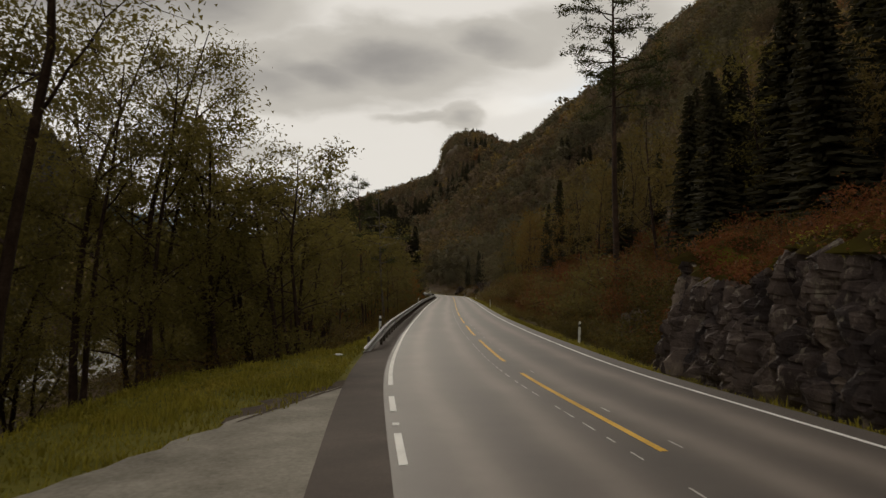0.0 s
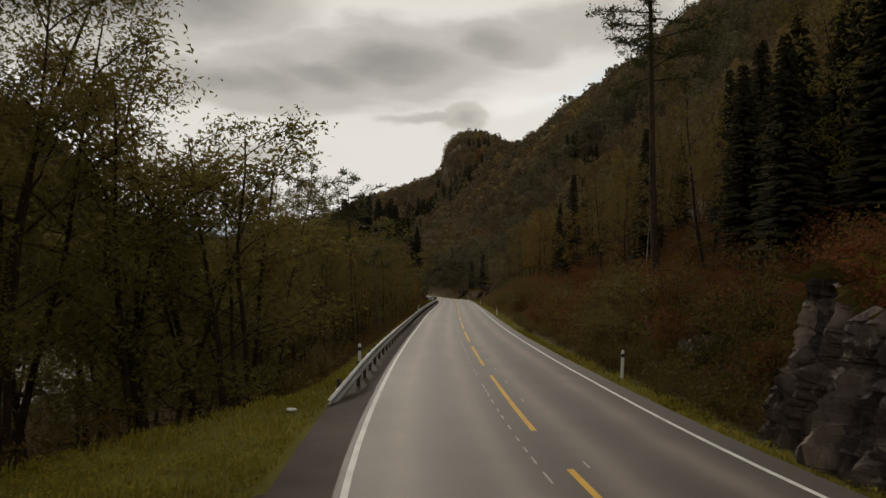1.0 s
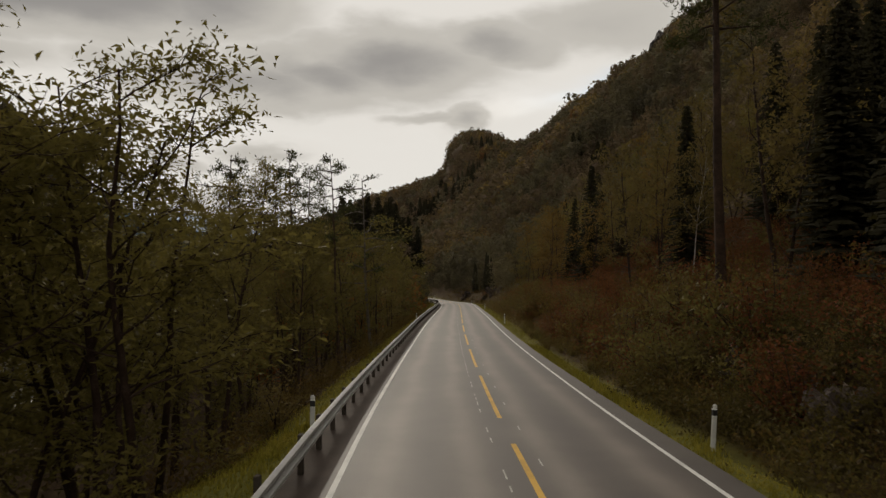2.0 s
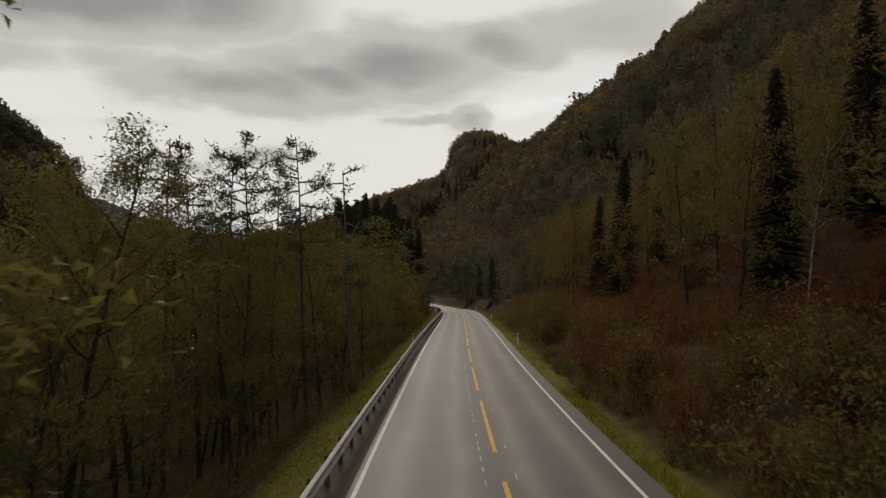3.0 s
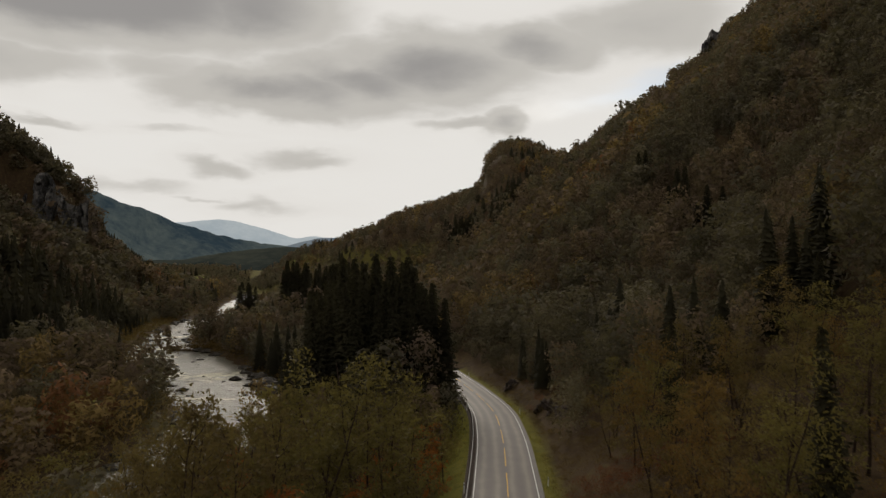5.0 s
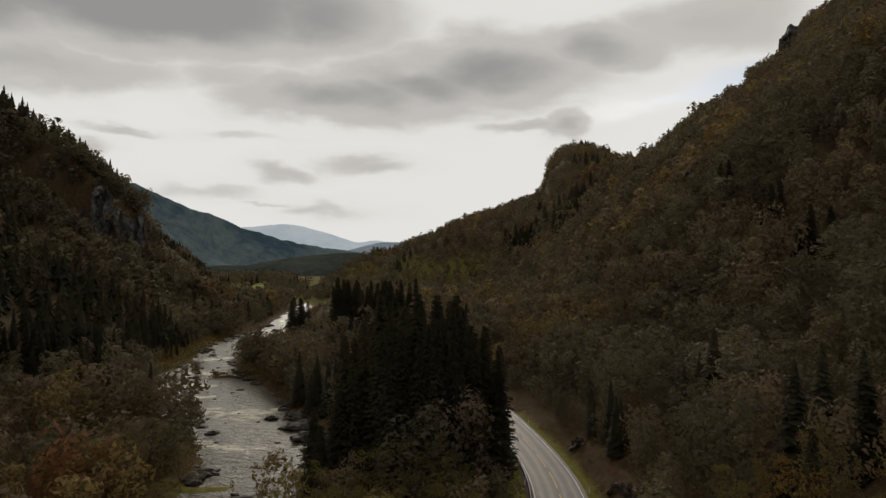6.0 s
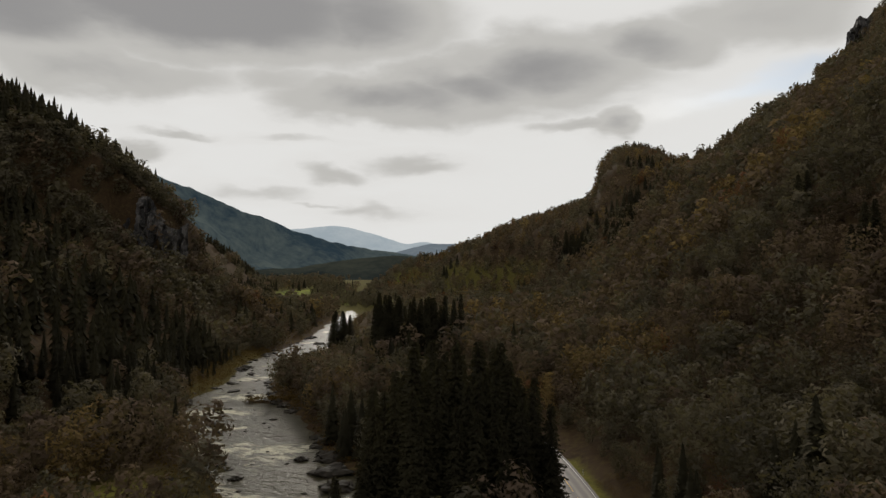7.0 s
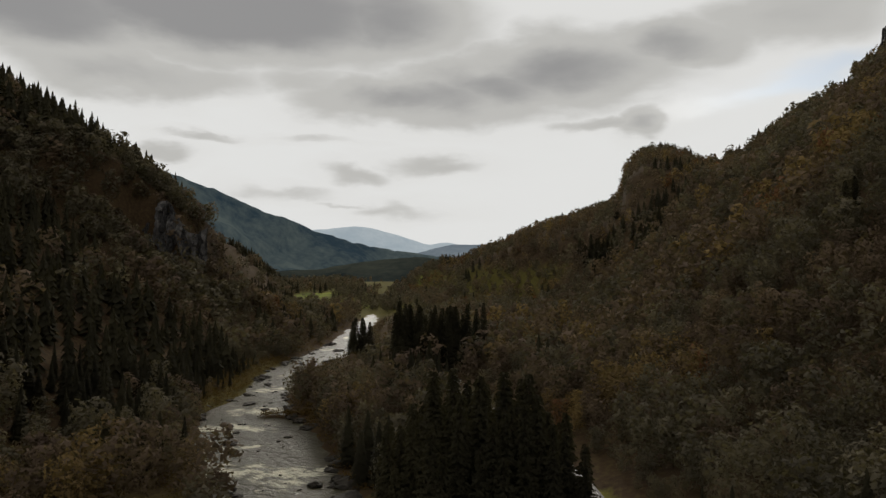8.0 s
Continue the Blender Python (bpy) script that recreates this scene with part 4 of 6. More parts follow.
# ---- farms far up the valley ----
def farmhouse(x, y, turn, w, d, tall, wall_mat):
    ob = thing("farmhouse", "small pale farmhouse with a dark roof across the valley", "house", "farm buildings", m=pose(x, y, float(height(x, y)) - 0.3, 0, 0, turn))
    part("wall", box_mesh("wall", w, d, 0, tall, wall_mat, 0), ob)
    a, b, e = w / 2 + 0.4, d / 2 + 0.4, tall - 0.1
    v = [(-a, -b, e), (a, -b, e), (a, b, e), (-a, b, e), (-a, 0, e + d * 0.42), (a, 0, e + d * 0.42)]
    part("roof", mesh_from("roof", v, [(0, 1, 5, 4), (2, 3, 4, 5), (0, 4, 3), (1, 2, 5), (3, 2, 1, 0)], M_DARK), ob, "dark pitched roof")
    part("chimney", box_mesh("chimney", 0.8, 0.8, tall + 1.5, tall + d * 0.42 + 1.2, wall_mat, 0), ob)
    for k in (-0.28, 0.0, 0.28):
        part("window", box_mesh("window", 1.2, 0.1, 1.4, 2.8, M_DARK, 0), ob, m=pose(k * w, -d / 2 - 0.02, 0))


for x, y, turn, w, d, tall, mat in ((-596, 1106, 20, 18, 9, 7.0, M_WHITE), (-574, 1110, -30, 12, 8, 6.0, M_WHITE), (-560, 1100, 60, 16, 9, 6.0, M_TIMBER)):
    farmhouse(x, y, turn, w, d, tall, mat)


# ---- plants: shapes ----
def frames_for(normals, rs):
    """Two unit vectors across each normal, turned at random."""
    n = normals / (np.linalg.norm(normals, axis=1, keepdims=True) + 1e-9)
    a = rs.normal(size=n.shape)
    u = np.cross(n, a)
    u /= np.linalg.norm(u, axis=1, keepdims=True) + 1e-9
    return u, np.cross(n, u)


def leaf_quads(centres, normals, length, width, rs):
    """Pointed leaves (rhombs) at the centres: (4n, 3) corners."""
    u, w = frames_for(normals, rs)
    k = len(centres)
    ln = (length * rs.uniform(0.6, 1.3, (k, 1)))
    wd = (width * rs.uniform(0.6, 1.3, (k, 1)))
    bend = normals * ln * 0.12
    return np.stack([centres - u * ln * 0.5, centres + w * wd * 0.5 + bend, centres + u * ln * 0.5, centres - w * wd * 0.5 + bend], 1).reshape(-1, 3)


def quads_of(count):
    return np.arange(count * 4, dtype=np.int32).reshape(-1, 4)


class Wood:
    """Collects tapered tubes."""
    def __init__(self):
        self.v, self.f = [], []

    def tube(self, pts, r0, r1, sides=5):
        pts = np.asarray(pts, float)
        base = len(self.v)
        for i, p in enumerate(pts):
            d = pts[min(i + 1, len(pts) - 1)] - pts[max(i - 1, 0)]
            d /= np.linalg.norm(d) + 1e-9
            a = np.cross(d, (0.31, 0.93, 0.17))
            a /= np.linalg.norm(a) + 1e-9
            b = np.cross(d, a)
            r = r0 + (r1 - r0) * i / (len(pts) - 1)
            for k in range(sides):
                t = 2 * math.pi * k / sides
                self.v.append(p + (a * math.cos(t) + b * math.sin(t)) * r)
        for i in range(len(pts) - 1):
            for k in range(sides):
                self.f.append((base + i * sides + k, base + i * sides + (k + 1) % sides, base + (i + 1) * sides + (k + 1) % sides, base + (i + 1) * sides + k))

    def mesh(self, name, mat):
        return mesh_fast(name, self.v, self.f, mat, True)


def limb(start, way, length, steps, wobble, rs, lift=0.0):
    pts, p, d = [np.array(start, float)], np.array(start, float), np.array(way, float)
    for _ in range(steps):
        d = d + rs.normal(size=3) * wobble + np.array((0, 0, lift))
        d /= np.linalg.norm(d)
        p = p + d * length / steps
        pts.append(p)
    return pts


def broadleaf(seed, tall, leaves, leaf, base=0.3, spread=0.22, stems=1, bark=None, leafmat=None, sparse=0.6):
    """A broad-leaved tree: stems, limbs, twigs, and leaves in loose sprays round the twigs."""
    rs = np.random.RandomState(seed)
    wood, tips = Wood(), []
    for s in range(stems):
        ang = rs.uniform(0, 6.28)
        tilt = 0.04 if stems == 1 else rs.uniform(0.07, 0.17)
        h = tall * (1.0 if s == 0 else rs.uniform(0.7, 0.95))
        trunk = limb((0.15 * s * math.cos(ang), 0.15 * s * math.sin(ang), -0.6), (math.cos(ang) * tilt, math.sin(ang) * tilt, 1), h * 0.97, 9, 0.055, rs, 0.03)
        r = tall * 0.0098 * (1.0 if s == 0 else 0.75)
        wood.tube(trunk, r, 0.015, 6)
        trunk = np.array(trunk)
        n = max(5, int(15 / stems))
        for i in range(n):
            q = base + (0.97 - base) * (i + rs.uniform(0, 0.8)) / n
            p = trunk[min(int(q * 9), 8)] + (trunk[min(int(q * 9) + 1, 9)] - trunk[min(int(q * 9), 8)]) * (q * 9 % 1)
            a = i * 2.4 + rs.uniform(-0.5, 0.5)
            shape = math.sin(math.pi * min(1, (q - base) / (1 - base) * 0.75 + 0.22)) ** 0.7
            ln = tall * spread * (0.45 + 0.65 * shape) * rs.uniform(0.75, 1.2)
            br = limb(p, (math.cos(a), math.sin(a), 0.35 + 0.6 * q), ln, 5, 0.16, rs, 0.05)
            wood.tube(br, r * 0.38 * (1.1 - q * 0.6), 0.008, 4 if leaves > 2000 else 3)
            for k in range(2, 6):
                for _ in range(2 if leaves > 2000 else 1):
                    tw = limb(br[k], rs.normal(size=3) * 0.7 + np.array((math.cos(a) * 0.6, math.sin(a) * 0.6, 0.25)), ln * rs.uniform(0.22, 0.42), 3, 0.2, rs)
                    if leaves > 2000 or k == 5:
                        wood.tube(tw[::2] if len(tw) < 3 else [tw[0], tw[1], tw[3]], 0.012, 0.004, 3)
                    tips += [tw[1], tw[2], tw[3]]
        tips += [trunk[-1], trunk[-2]]
    tips = np.array(tips)
    keep = rs.rand(len(tips)) < sparse + 0.3
    tips = tips[keep]
    pick = tips[rs.randint(0, len(tips), leaves)]
    spray = rs.normal(size=(leaves, 3)) * np.array((1, 1, 0.75)) * tall * (0.0185 if leaves > 5000 else 0.024)
    c = pick + spray
    nrm = rs.normal(size=(leaves, 3)) + np.array((0, 0, 0.8))
    corners = leaf_quads(c, nrm, leaf, leaf * 0.62, rs)
    corners = corners.reshape(-1, 4, 3)[:, :3]
    return wood.mesh("trunk", bark), mesh_fast("crown", corners.reshape(-1, 3), np.arange(leaves * 3).reshape(-1, 3), leafmat)


def conifer(seed, tall, whorls, per, spread, leafmat, bark, base=0.06, droop=0.35):
    """A spruce: whorls of drooping boughs, each a ridge with hanging side sprays."""
    rs = np.random.RandomState(seed)
    wood = Wood()
    wood.tube([(0, 0, -0.6), (0, 0, tall * 0.5), (0, 0, tall)], tall * 0.011, 0.02, 6)
    quads = []
    for i in range(whorls):
        q = base + (0.985 - base) * (i / (whorls - 1)) ** 0.92
        reach = tall * spread * (1 - q) ** 0.85 + 0.18
        for k in range(per):
            a = 2 * math.pi * (k + rs.uniform(-0.3, 0.3)) / per + i * 1.7
            ln = reach * rs.uniform(0.7, 1.15)
            out, side = np.array((math.cos(a), math.sin(a), 0.0)), np.array((-math.sin(a), math.cos(a), 0.0))
            z = q * tall + rs.uniform(-0.2, 0.2)
            root = np.array((0, 0, z))
            mid = root + out * ln * 0.55 + np.array((0, 0, -droop * ln * 0.35))
            end = root + out * ln + np.array((0, 0, -droop * ln * (0.45 + 0.3 * rs.rand())))
            wdt = ln * rs.uniform(0.13, 0.22) + 0.09
            hang = np.array((0, 0, -0.28 * wdt - 0.1))
            quads += [root, mid + side * wdt + hang, mid, mid - side * wdt + hang]
            quads += [mid, mid + side * wdt * 0.8 + hang, end, mid - side * wdt * 0.8 + hang]
            for _ in range(4):
                c = root + (end - root) * rs.uniform(0.25, 1.0)
                s = side * rs.choice((-1, 1))
                far_tip = rs.uniform(0.6, 1.5) * wdt
                quads += [c, c + s * far_tip * 0.6 + out * 0.10, c + s * far_tip + out * rs.uniform(0.1, 0.35) + np.array((0, 0, -rs.uniform(0.15, 0.4))), c + np.array((0, 0, -0.22)) + out * 0.06]
    return wood.mesh("trunk", bark), mesh_fast("crown", np.array(quads), quads_of(len(quads) // 4), leafmat)


def pine(seed, tall, crown_from, spread, tufts, needles, bare=0.0, bark=None):
    """A Scots pine: bare trunk below, crooked limbs with rounded needle tufts above."""
    rs = np.random.RandomState(seed)
    wood, tips = Wood(), []
    trunk = np.array(limb((0, 0, -0.6), (rs.normal() * 0.03, rs.normal() * 0.03, 1), tall + 0.6, 10, 0.025, rs, 0.05))
    wood.tube(trunk, tall * 0.0105, 0.025, 7)
    for i in range(tufts):
        q = crown_from + (0.99 - crown_from) * (i + rs.uniform(0, 0.9)) / tufts
        p = np.array([np.interp(q * 10, range(11), trunk[:, j]) for j in range(3)])
        a = i * 2.4 + rs.uniform(-0.6, 0.6)
        ln = tall * spread * (0.5 + 0.8 * math.sin(math.pi * (0.2 + 0.75 * (q - crown_from) / (1 - crown_from)))) * rs.uniform(0.6, 1.2)
        br = limb(p, (math.cos(a), math.sin(a), 0.30 * q - 0.12), ln, 5, 0.17, rs, 0.03)
        wood.tube(br, 0.05, 0.012, 4)
        for k in (2, 3, 4, 5):
            tw = limb(br[k], rs.normal(size=3) * 0.8 + np.array((math.cos(a), math.sin(a), 0.4)), ln * 0.3, 2, 0.2, rs)
            wood.tube(tw, 0.014, 0.006, 3)
            if rs.rand() > bare:
                tips += [tw[-1], tw[-2], br[k]]
    tips = np.array(tips) if tips else np.array([trunk[-1]])
    pick = tips[rs.randint(0, len(tips), needles)]
    d = rs.normal(size=(needles, 3)) * np.array((1, 1, 0.42))
    c = pick + d * 0.21
    u = d / np.linalg.norm(d, axis=1, keepdims=True)
    u[:, 2] += 0.35
    tufts_of = leaf_quads(c, np.cross(u, rs.normal(size=u.shape)), 0.27, 0.075, rs).reshape(-1, 4, 3)[:, :3].reshape(-1, 3)
    crown = mesh_fast("crown", tufts_of, np.arange(needles * 3).reshape(-1, 3), M_PINE)
    return wood.mesh("trunk", bark or M_PINE_BARK), crown


def tree_thing(kind, meshes, label, category="tree", group=""):
    ob = thing(kind, label, category, group)
    part("trunk", meshes[0], ob)
    part("crown", meshes[1], ob)
    return ob


def stand(ob, x, y, scale=1.0, turn=None, sink=0.0, thin=1.0, lean=0.0):
    """The pose of a plant standing on the ground."""
    return pose(x, y, float(height(x, y)) - sink, lean, lean * 0.6, plant.uniform(0, 360) if turn is None else turn) @ Matrix.Diagonal((scale * thin, scale * thin, scale, 1))


class Kind:
    """First use keeps the original, later ones are copies."""
    def __init__(self, ob):
        self.ob, self.used = ob, False

    def put(self, m):
        if not self.used:
            self.used = True
            self.ob.matrix_basis = m
            return self.ob
        return copy_thing(self.ob, m @ Matrix.Diagonal((*(1 / k for k in self.ob.scale), 1)))


plant = random.Random(21)
ALDER = [Kind(tree_thing("alder_tree", broadleaf(100 + i, 14, 10500, 0.135, 0.3, 0.19, stems=(1, 2, 3)[i % 3], bark=M_BARK, leafmat=M_LEAF_ALDER), "tall dark-stemmed alder with loose green leaves by the road", group="roadside alders")) for i in range(4)]
YOUNG_ALDER = [Kind(tree_thing("alder_tree", broadleaf(110 + i, 9, 4000, 0.155, 0.22, 0.24, stems=(2, 1, 2)[i], bark=M_BARK, leafmat=M_LEAF_ALDER), "young open-crowned alder with few green leaves by the road", group="young roadside alders")) for i in range(3)]
BIRCH = [Kind(tree_thing("birch_tree", broadleaf(120 + i, 11, 2000, 0.26, 0.24, 0.20, stems=(1, 2)[i % 2], bark=M_BARK, leafmat=M_LEAF_OLIVE), "slender birch with thinning olive autumn leaves", group="birches on the slopes")) for i in range(4)]
GREENS = [Kind(tree_thing("alder_tree", broadleaf(140 + i, 11, 2000, 0.27, 0.20, 0.23, stems=(2, 1)[i % 2], bark=M_BARK, leafmat=M_LEAF_GREEN), "bushy green alder on the river bank", group="river alders")) for i in range(4)]
GOLD = [Kind(tree_thing("birch_tree", broadleaf(160 + i, 10, 2000, 0.26, 0.2, 0.22, bark=M_BARK, leafmat=M_LEAF_GOLD), "golden autumn birch among the dark trees", group="golden birches")) for i in range(2)]
ROWAN = [Kind(tree_thing("rowan_tree", broadleaf(170 + i, 8, 2000, 0.25, 0.2, 0.24, stems=2, bark=M_BARK, leafmat=M_LEAF_RUST), "rowan with rust-red autumn leaves", group="rowans")) for i in range(2)]
SPRUCE = [Kind(tree_thing("spruce_tree", conifer(180 + i, 20, 40, 9, 0.16, M_SPRUCE, M_BARK), "tall dense dark spruce with drooping boughs", group="spruces")) for i in range(3)]
PINES = [Kind(tree_thing("pine_tree", pine(200 + i, 15, (0.60, 0.66, 0.56)[i], 0.12, 17, 2500), "tall thin pine with an open needle crown", group="pines")) for i in range(3)]
BIG_PINE = Kind(tree_thing("pine_tree", pine(231, 21.5, 0.52, 0.125, 34, 11000), "very tall pine with a bare trunk above the road bank"))
SNAG = Kind(tree_thing("pine_tree", pine(240, 11, 0.42, 0.16, 15, 700, bare=0.75, bark=M_DEADWOOD), "half-dead pine with bare crooked branches beside the guardrail"))
WHITE_BIRCH = Kind(tree_thing("birch_tree", broadleaf(250, 12, 1800, 0.27, 0.45, 0.17, bark=M_BIRCH_BARK, leafmat=M_LEAF_OLIVE), "birch with a pale white trunk on the bank"))

# trees that stand out one by one
TAKEN = []


def sight_gap(x, y):
    """The gap among the trees through which the river gleams from the lay-by."""
    run = (x * -59 + (y - 2) * 107) / 122.2
    side = np.abs(x * 107 + (y - 2) * 59) / 122.2
    return (run > 22) & (run < 118) & (side < 2.5 + 0.028 * run)


def set_tree(kind, x, y, top, tall, lean=0.0, thin=1.0):
    if sight_gap(x, y) and kind not in ALDER + YOUNG_ALDER:
        return
    g = float(height(x, y))
    kind.put(stand(kind.ob, x, y, (top + float(raised(y)) - g) / tall, lean=lean, thin=thin))
    TAKEN.append((x, y))


set_tree(BIG_PINE, 10.2, 43, 25.0, 21.5)
set_tree(WHITE_BIRCH, 11.9, 51.5, 12.5, 12, lean=-6, thin=0.6)
set_tree(SNAG, -6.3, 68.2, 12.0, 11, lean=5)
for i, (x, y, top) in enumerate(((-7.4, 60.9, 12.75), (-10.9, 63.7, 12.7), (-13.4, 65.9, 12.5), (-14.9, 61.8, 13.1), (-15.2, 67.3, 11.7), (-12.0, 70.5, 12.2))):
    set_tree(PINES[i % 3], x, y, top, 15, lean=plant.uniform(-2, 2), thin=0.8)
for x, y, top in ((19.5, 42, 20), (22, 58, 20), (24, 68, 22), (17, 86, 12), (26, 31, 26), (29, 47, 26), (16, 34, 19), (18.5, 29.5, 21), (21.5, 37, 22), (19.5, 24, 21), (23.5, 27, 23), (16.5, 45, 14.5), (18.2, 41, 18), (19, 48, 17), (21.5, 52, 20), (20.5, 44.5, 19), (15.2, 30, 18), (17.5, 26.5, 21), (20.2, 33, 23), (24, 40, 24), (23, 34.5, 25), (26, 44, 25), (15.5, 39.5, 17), (14.3, 42.5, 15.5), (17, 46.5, 18), (13.4, 36.5, 15)):
    set_tree(SPRUCE[plant.randrange(3)], x, y, top, 20, thin=1.15)
# the dense spruce stand between road and river
for i in range(58):
    for _ in range(60):
        a, r = plant.uniform(0, 6.28), math.sqrt(plant.random())
        x, y = -22.6 + 13.2 * r * math.cos(a) - 0.10 * 14 * r * math.sin(a), 189 + 15 * r * math.sin(a)
        if road_off(x, y) < -7.0 and river_edge(x, y) > 3 and all((x - p) ** 2 + (y - q) ** 2 > 5.5 for p, q in TAKEN):
            break
    edge = 1 - 0.7 * max(0, r - 0.45)
    set_tree(SPRUCE[i % 3], x, y, plant.uniform(15.5, 20.0) * edge, 20, thin=plant.uniform(0.9, 1.15))
# the second stand farther up, and a lone group by the water
for i in range(36):
    x, y = -78 + plant.uniform(-17, 19), 357 + plant.uniform(-9, 9)
    set_tree(SPRUCE[i % 3], x, y, plant.uniform(11.0, 18.5), 20, thin=plant.uniform(1.0, 1.3))
for x, y, top in ((-132, 408, 7.0), (-128.5, 410, 5.5), (-134.5, 411, 5.0), (-130.5, 413, 6.6), (-127, 414, 4.5), (-33, 172, 2.0), (-35.5, 176, 3.5), (-32, 178, 6)):
    set_tree(SPRUCE[plant.randrange(3)], x, y, top, 20, thin=1.6)
for i, (x, y, top) in enumerate(((-6.4, 31.5, 10.9), (-7.3, 31.2, 11.5), (-8.7, 33.5, 11.9), (-9.0, 30.5, 12.0), (-8.8, 28.8, 11.6), (-10.4, 32.4, 12.6), (-7.7, 34.8, 10.8), (-9.6, 36.5, 10.6))):
    set_tree(YOUNG_ALDER[i % 3], x, y, top, 9, lean=plant.uniform(-4, 4), thin=1.15)
# dark groups on the right slope
for x, y, tall in ((48.5, 248.5, 15.5), (51, 250.5, 13.5), (46.8, 251, 12), (48.5, 297, 13), (51.5, 300, 11), (48, 229.5, 10), (51, 231.5, 11.5), (53.5, 228, 10), (46, 270, 8.5)):
    SPRUCE[plant.randrange(3)].put(stand(None, x, y, tall / 20, thin=1.45))
    TAKEN.append((x, y))
for i in range(34):
    k = plant.random()
    x, y = (-44 + 32 * k + plant.uniform(-3, 3), 632 - 78 * k + plant.uniform(-9, 9)) if i < 22 else (-1 + 13 * k + plant.uniform(-3, 3), 560 - 62 * k + plant.uniform(-8, 8))
    SPRUCE[i % 3].put(stand(None, x, y, plant.uniform(13, 18) / 20, thin=1.4))
# tall near trees over the lay-by
for x, y, top in ((-9.5, 16, 19), (-12.5, 20.5, 19), (-10.2, 24.5, 15.6), (-16.8, 26, 15.6), (-13.5, 31, 13.6), (-12.0, 27.6, 14.0), (-11.6, 23, 15.4), (-20, 32, 11.0), (-15, 39, 10.2), (-8.4, 41.5, 10.2), (-12.2, 46.5, 10.2), (-18.4, 42.5, 8.6),
                  (-18, 50, 8.0), (-9.4, 47.5, 10.3), (-13.5, 54.5, 8.6), (-24, 37, 9.6), (-14, 12, 20), (-19, 18, 18), (-22, 27, 16), (-11, 8, 20), (-25, 47, 8.2), (-21, 57, 8.0), (-16.5, 21.5, 19), (-12, 16.5, 20), (-17, 14, 20), (-23, 21, 18), (-20, 23.5, 18)):
    k = ALDER[plant.randrange(4)]
    set_tree(k, x, y, top, 14, lean=plant.uniform(-1.5, 1.5))
for x, y, top in ((-17, 41, 9.5), (-16, 50, 8.8), (-25, 54, 9.2), (-19, 61, 9.3), (-26, 64, 9.3), (-22, 70, 9.4), (-8.8, 60.5, 8.9), (-11, 63, 9.2), (-13.5, 58.5, 9.2), (-17.5, 65, 9.4), (-7.8, 65.5, 8.6), (-10.5, 70, 9.0), (-14, 75.5, 9.2), (-20, 76, 9.4), (-29, 47, 9.5), (-30, 58, 8.6), (-14, 73, 7.0), (-27, 38, 11), (-23, 31, 13), (-27, 26, 14), (-20, 36, 11.5), (-33, 66, 8), (-29, 73, 7.4), (-33, 52, 9), (-15.5, 36, 10.5), (-11, 39.5, 9), (-19, 29, 12.5), (-22, 34.5, 12), (-25, 42, 11.5), (-28, 34, 13), (-24.5, 29.5, 13)):
    set_tree(GREENS[plant.randrange(4)], x, y, top - (1.6 if x < -15 and y > 38 else 0.0), 11, thin=0.95)
# big rounded trees before the spruces, and the coloured ones by the river
for x, y, top in ((-9.5, 152, 2.8), (-14, 158, 3.5), (-19, 160, 3.0), (-24, 162, 2.5), (-12, 143, 2.2), (-18, 148, 2.6), (-25, 151, 1.5), (-8.8, 135, 1.4), (-13.5, 166, 3.5), (-29, 158, 0), (-32, 168, -1)):
    set_tree(GREENS[plant.randrange(4)], x, y, top, 11, thin=1.1)
for x, y, top in ((-11.8, 121, 12.4), (-15.5, 118.5, 10.6), (-8.6, 118, 8.6), (-14.5, 126, 11.2), (-18.5, 123, 9.0), (-9.2, 125, 9.6)):
    set_tree(GREENS[plant.randrange(4)], x, y, top, 11, thin=1.1)
for x, y, top in ((-21, 104, 11.0), (-18.4, 99, 10.4), (-17, 106, 10.2), (-21.6, 109, 10.4), (-25, 111, 6.4), (-29, 117, 4.6), (-23, 118, 7.5), (-33, 122, 3.6), (-27, 106, 4.8), (-31, 112, 4.4), (-18, 113, 9.8), (-34, 105, 5.0), (-38, 114, 4.0), (-35, 126, 3.0), (-29, 123, 4.2)):
    set_tree(plant.choice((BIRCH[0], BIRCH[2], GOLD[0], BIRCH[1])), x, y, top, 11)
for x, y, top in ((-31, 128, 3.4), (-35, 138, 0.8), (-36, 149, -1.8), (-30, 143, 1.2), (-27, 134, 3.2), (-33, 154, -1.5), (-38, 131, 1.4), (-23, 138, 2.6), (-21, 128, 3.5), (-40, 124, 2.4), (-36, 160, -3.0)):
    set_tree(GREENS[plant.randrange(4)], x, y, top, 11, thin=1.25)
for x, y, top in ((-14.3, 105.6, 6.0), (-15.4, 103.0, 5.4), (-22.5, 101.5, 5.0), (-20.6, 104.5, 4.6)):
    set_tree(ROWAN[plant.randrange(2)], x, y, top, 8)
for x, y, top in ((-61, 183.5, -5.5), (-59, 182.6, -6.2), (-57.5, 183, -7.2), (-50.5, 181, -9.4)):
    set_tree(BIRCH[plant.randrange(4)], x, y, top, 11)
for x, y, top in ((-19, 109, 3.4), (-12.5, 99, 4.4), (-26, 116, 1.5), (9.9, 86, 11.3), (12, 96, 10), (22, 98, 16), (17, 120, 10)):
    set_tree(GOLD[plant.randrange(2)], x, y, top, 10)


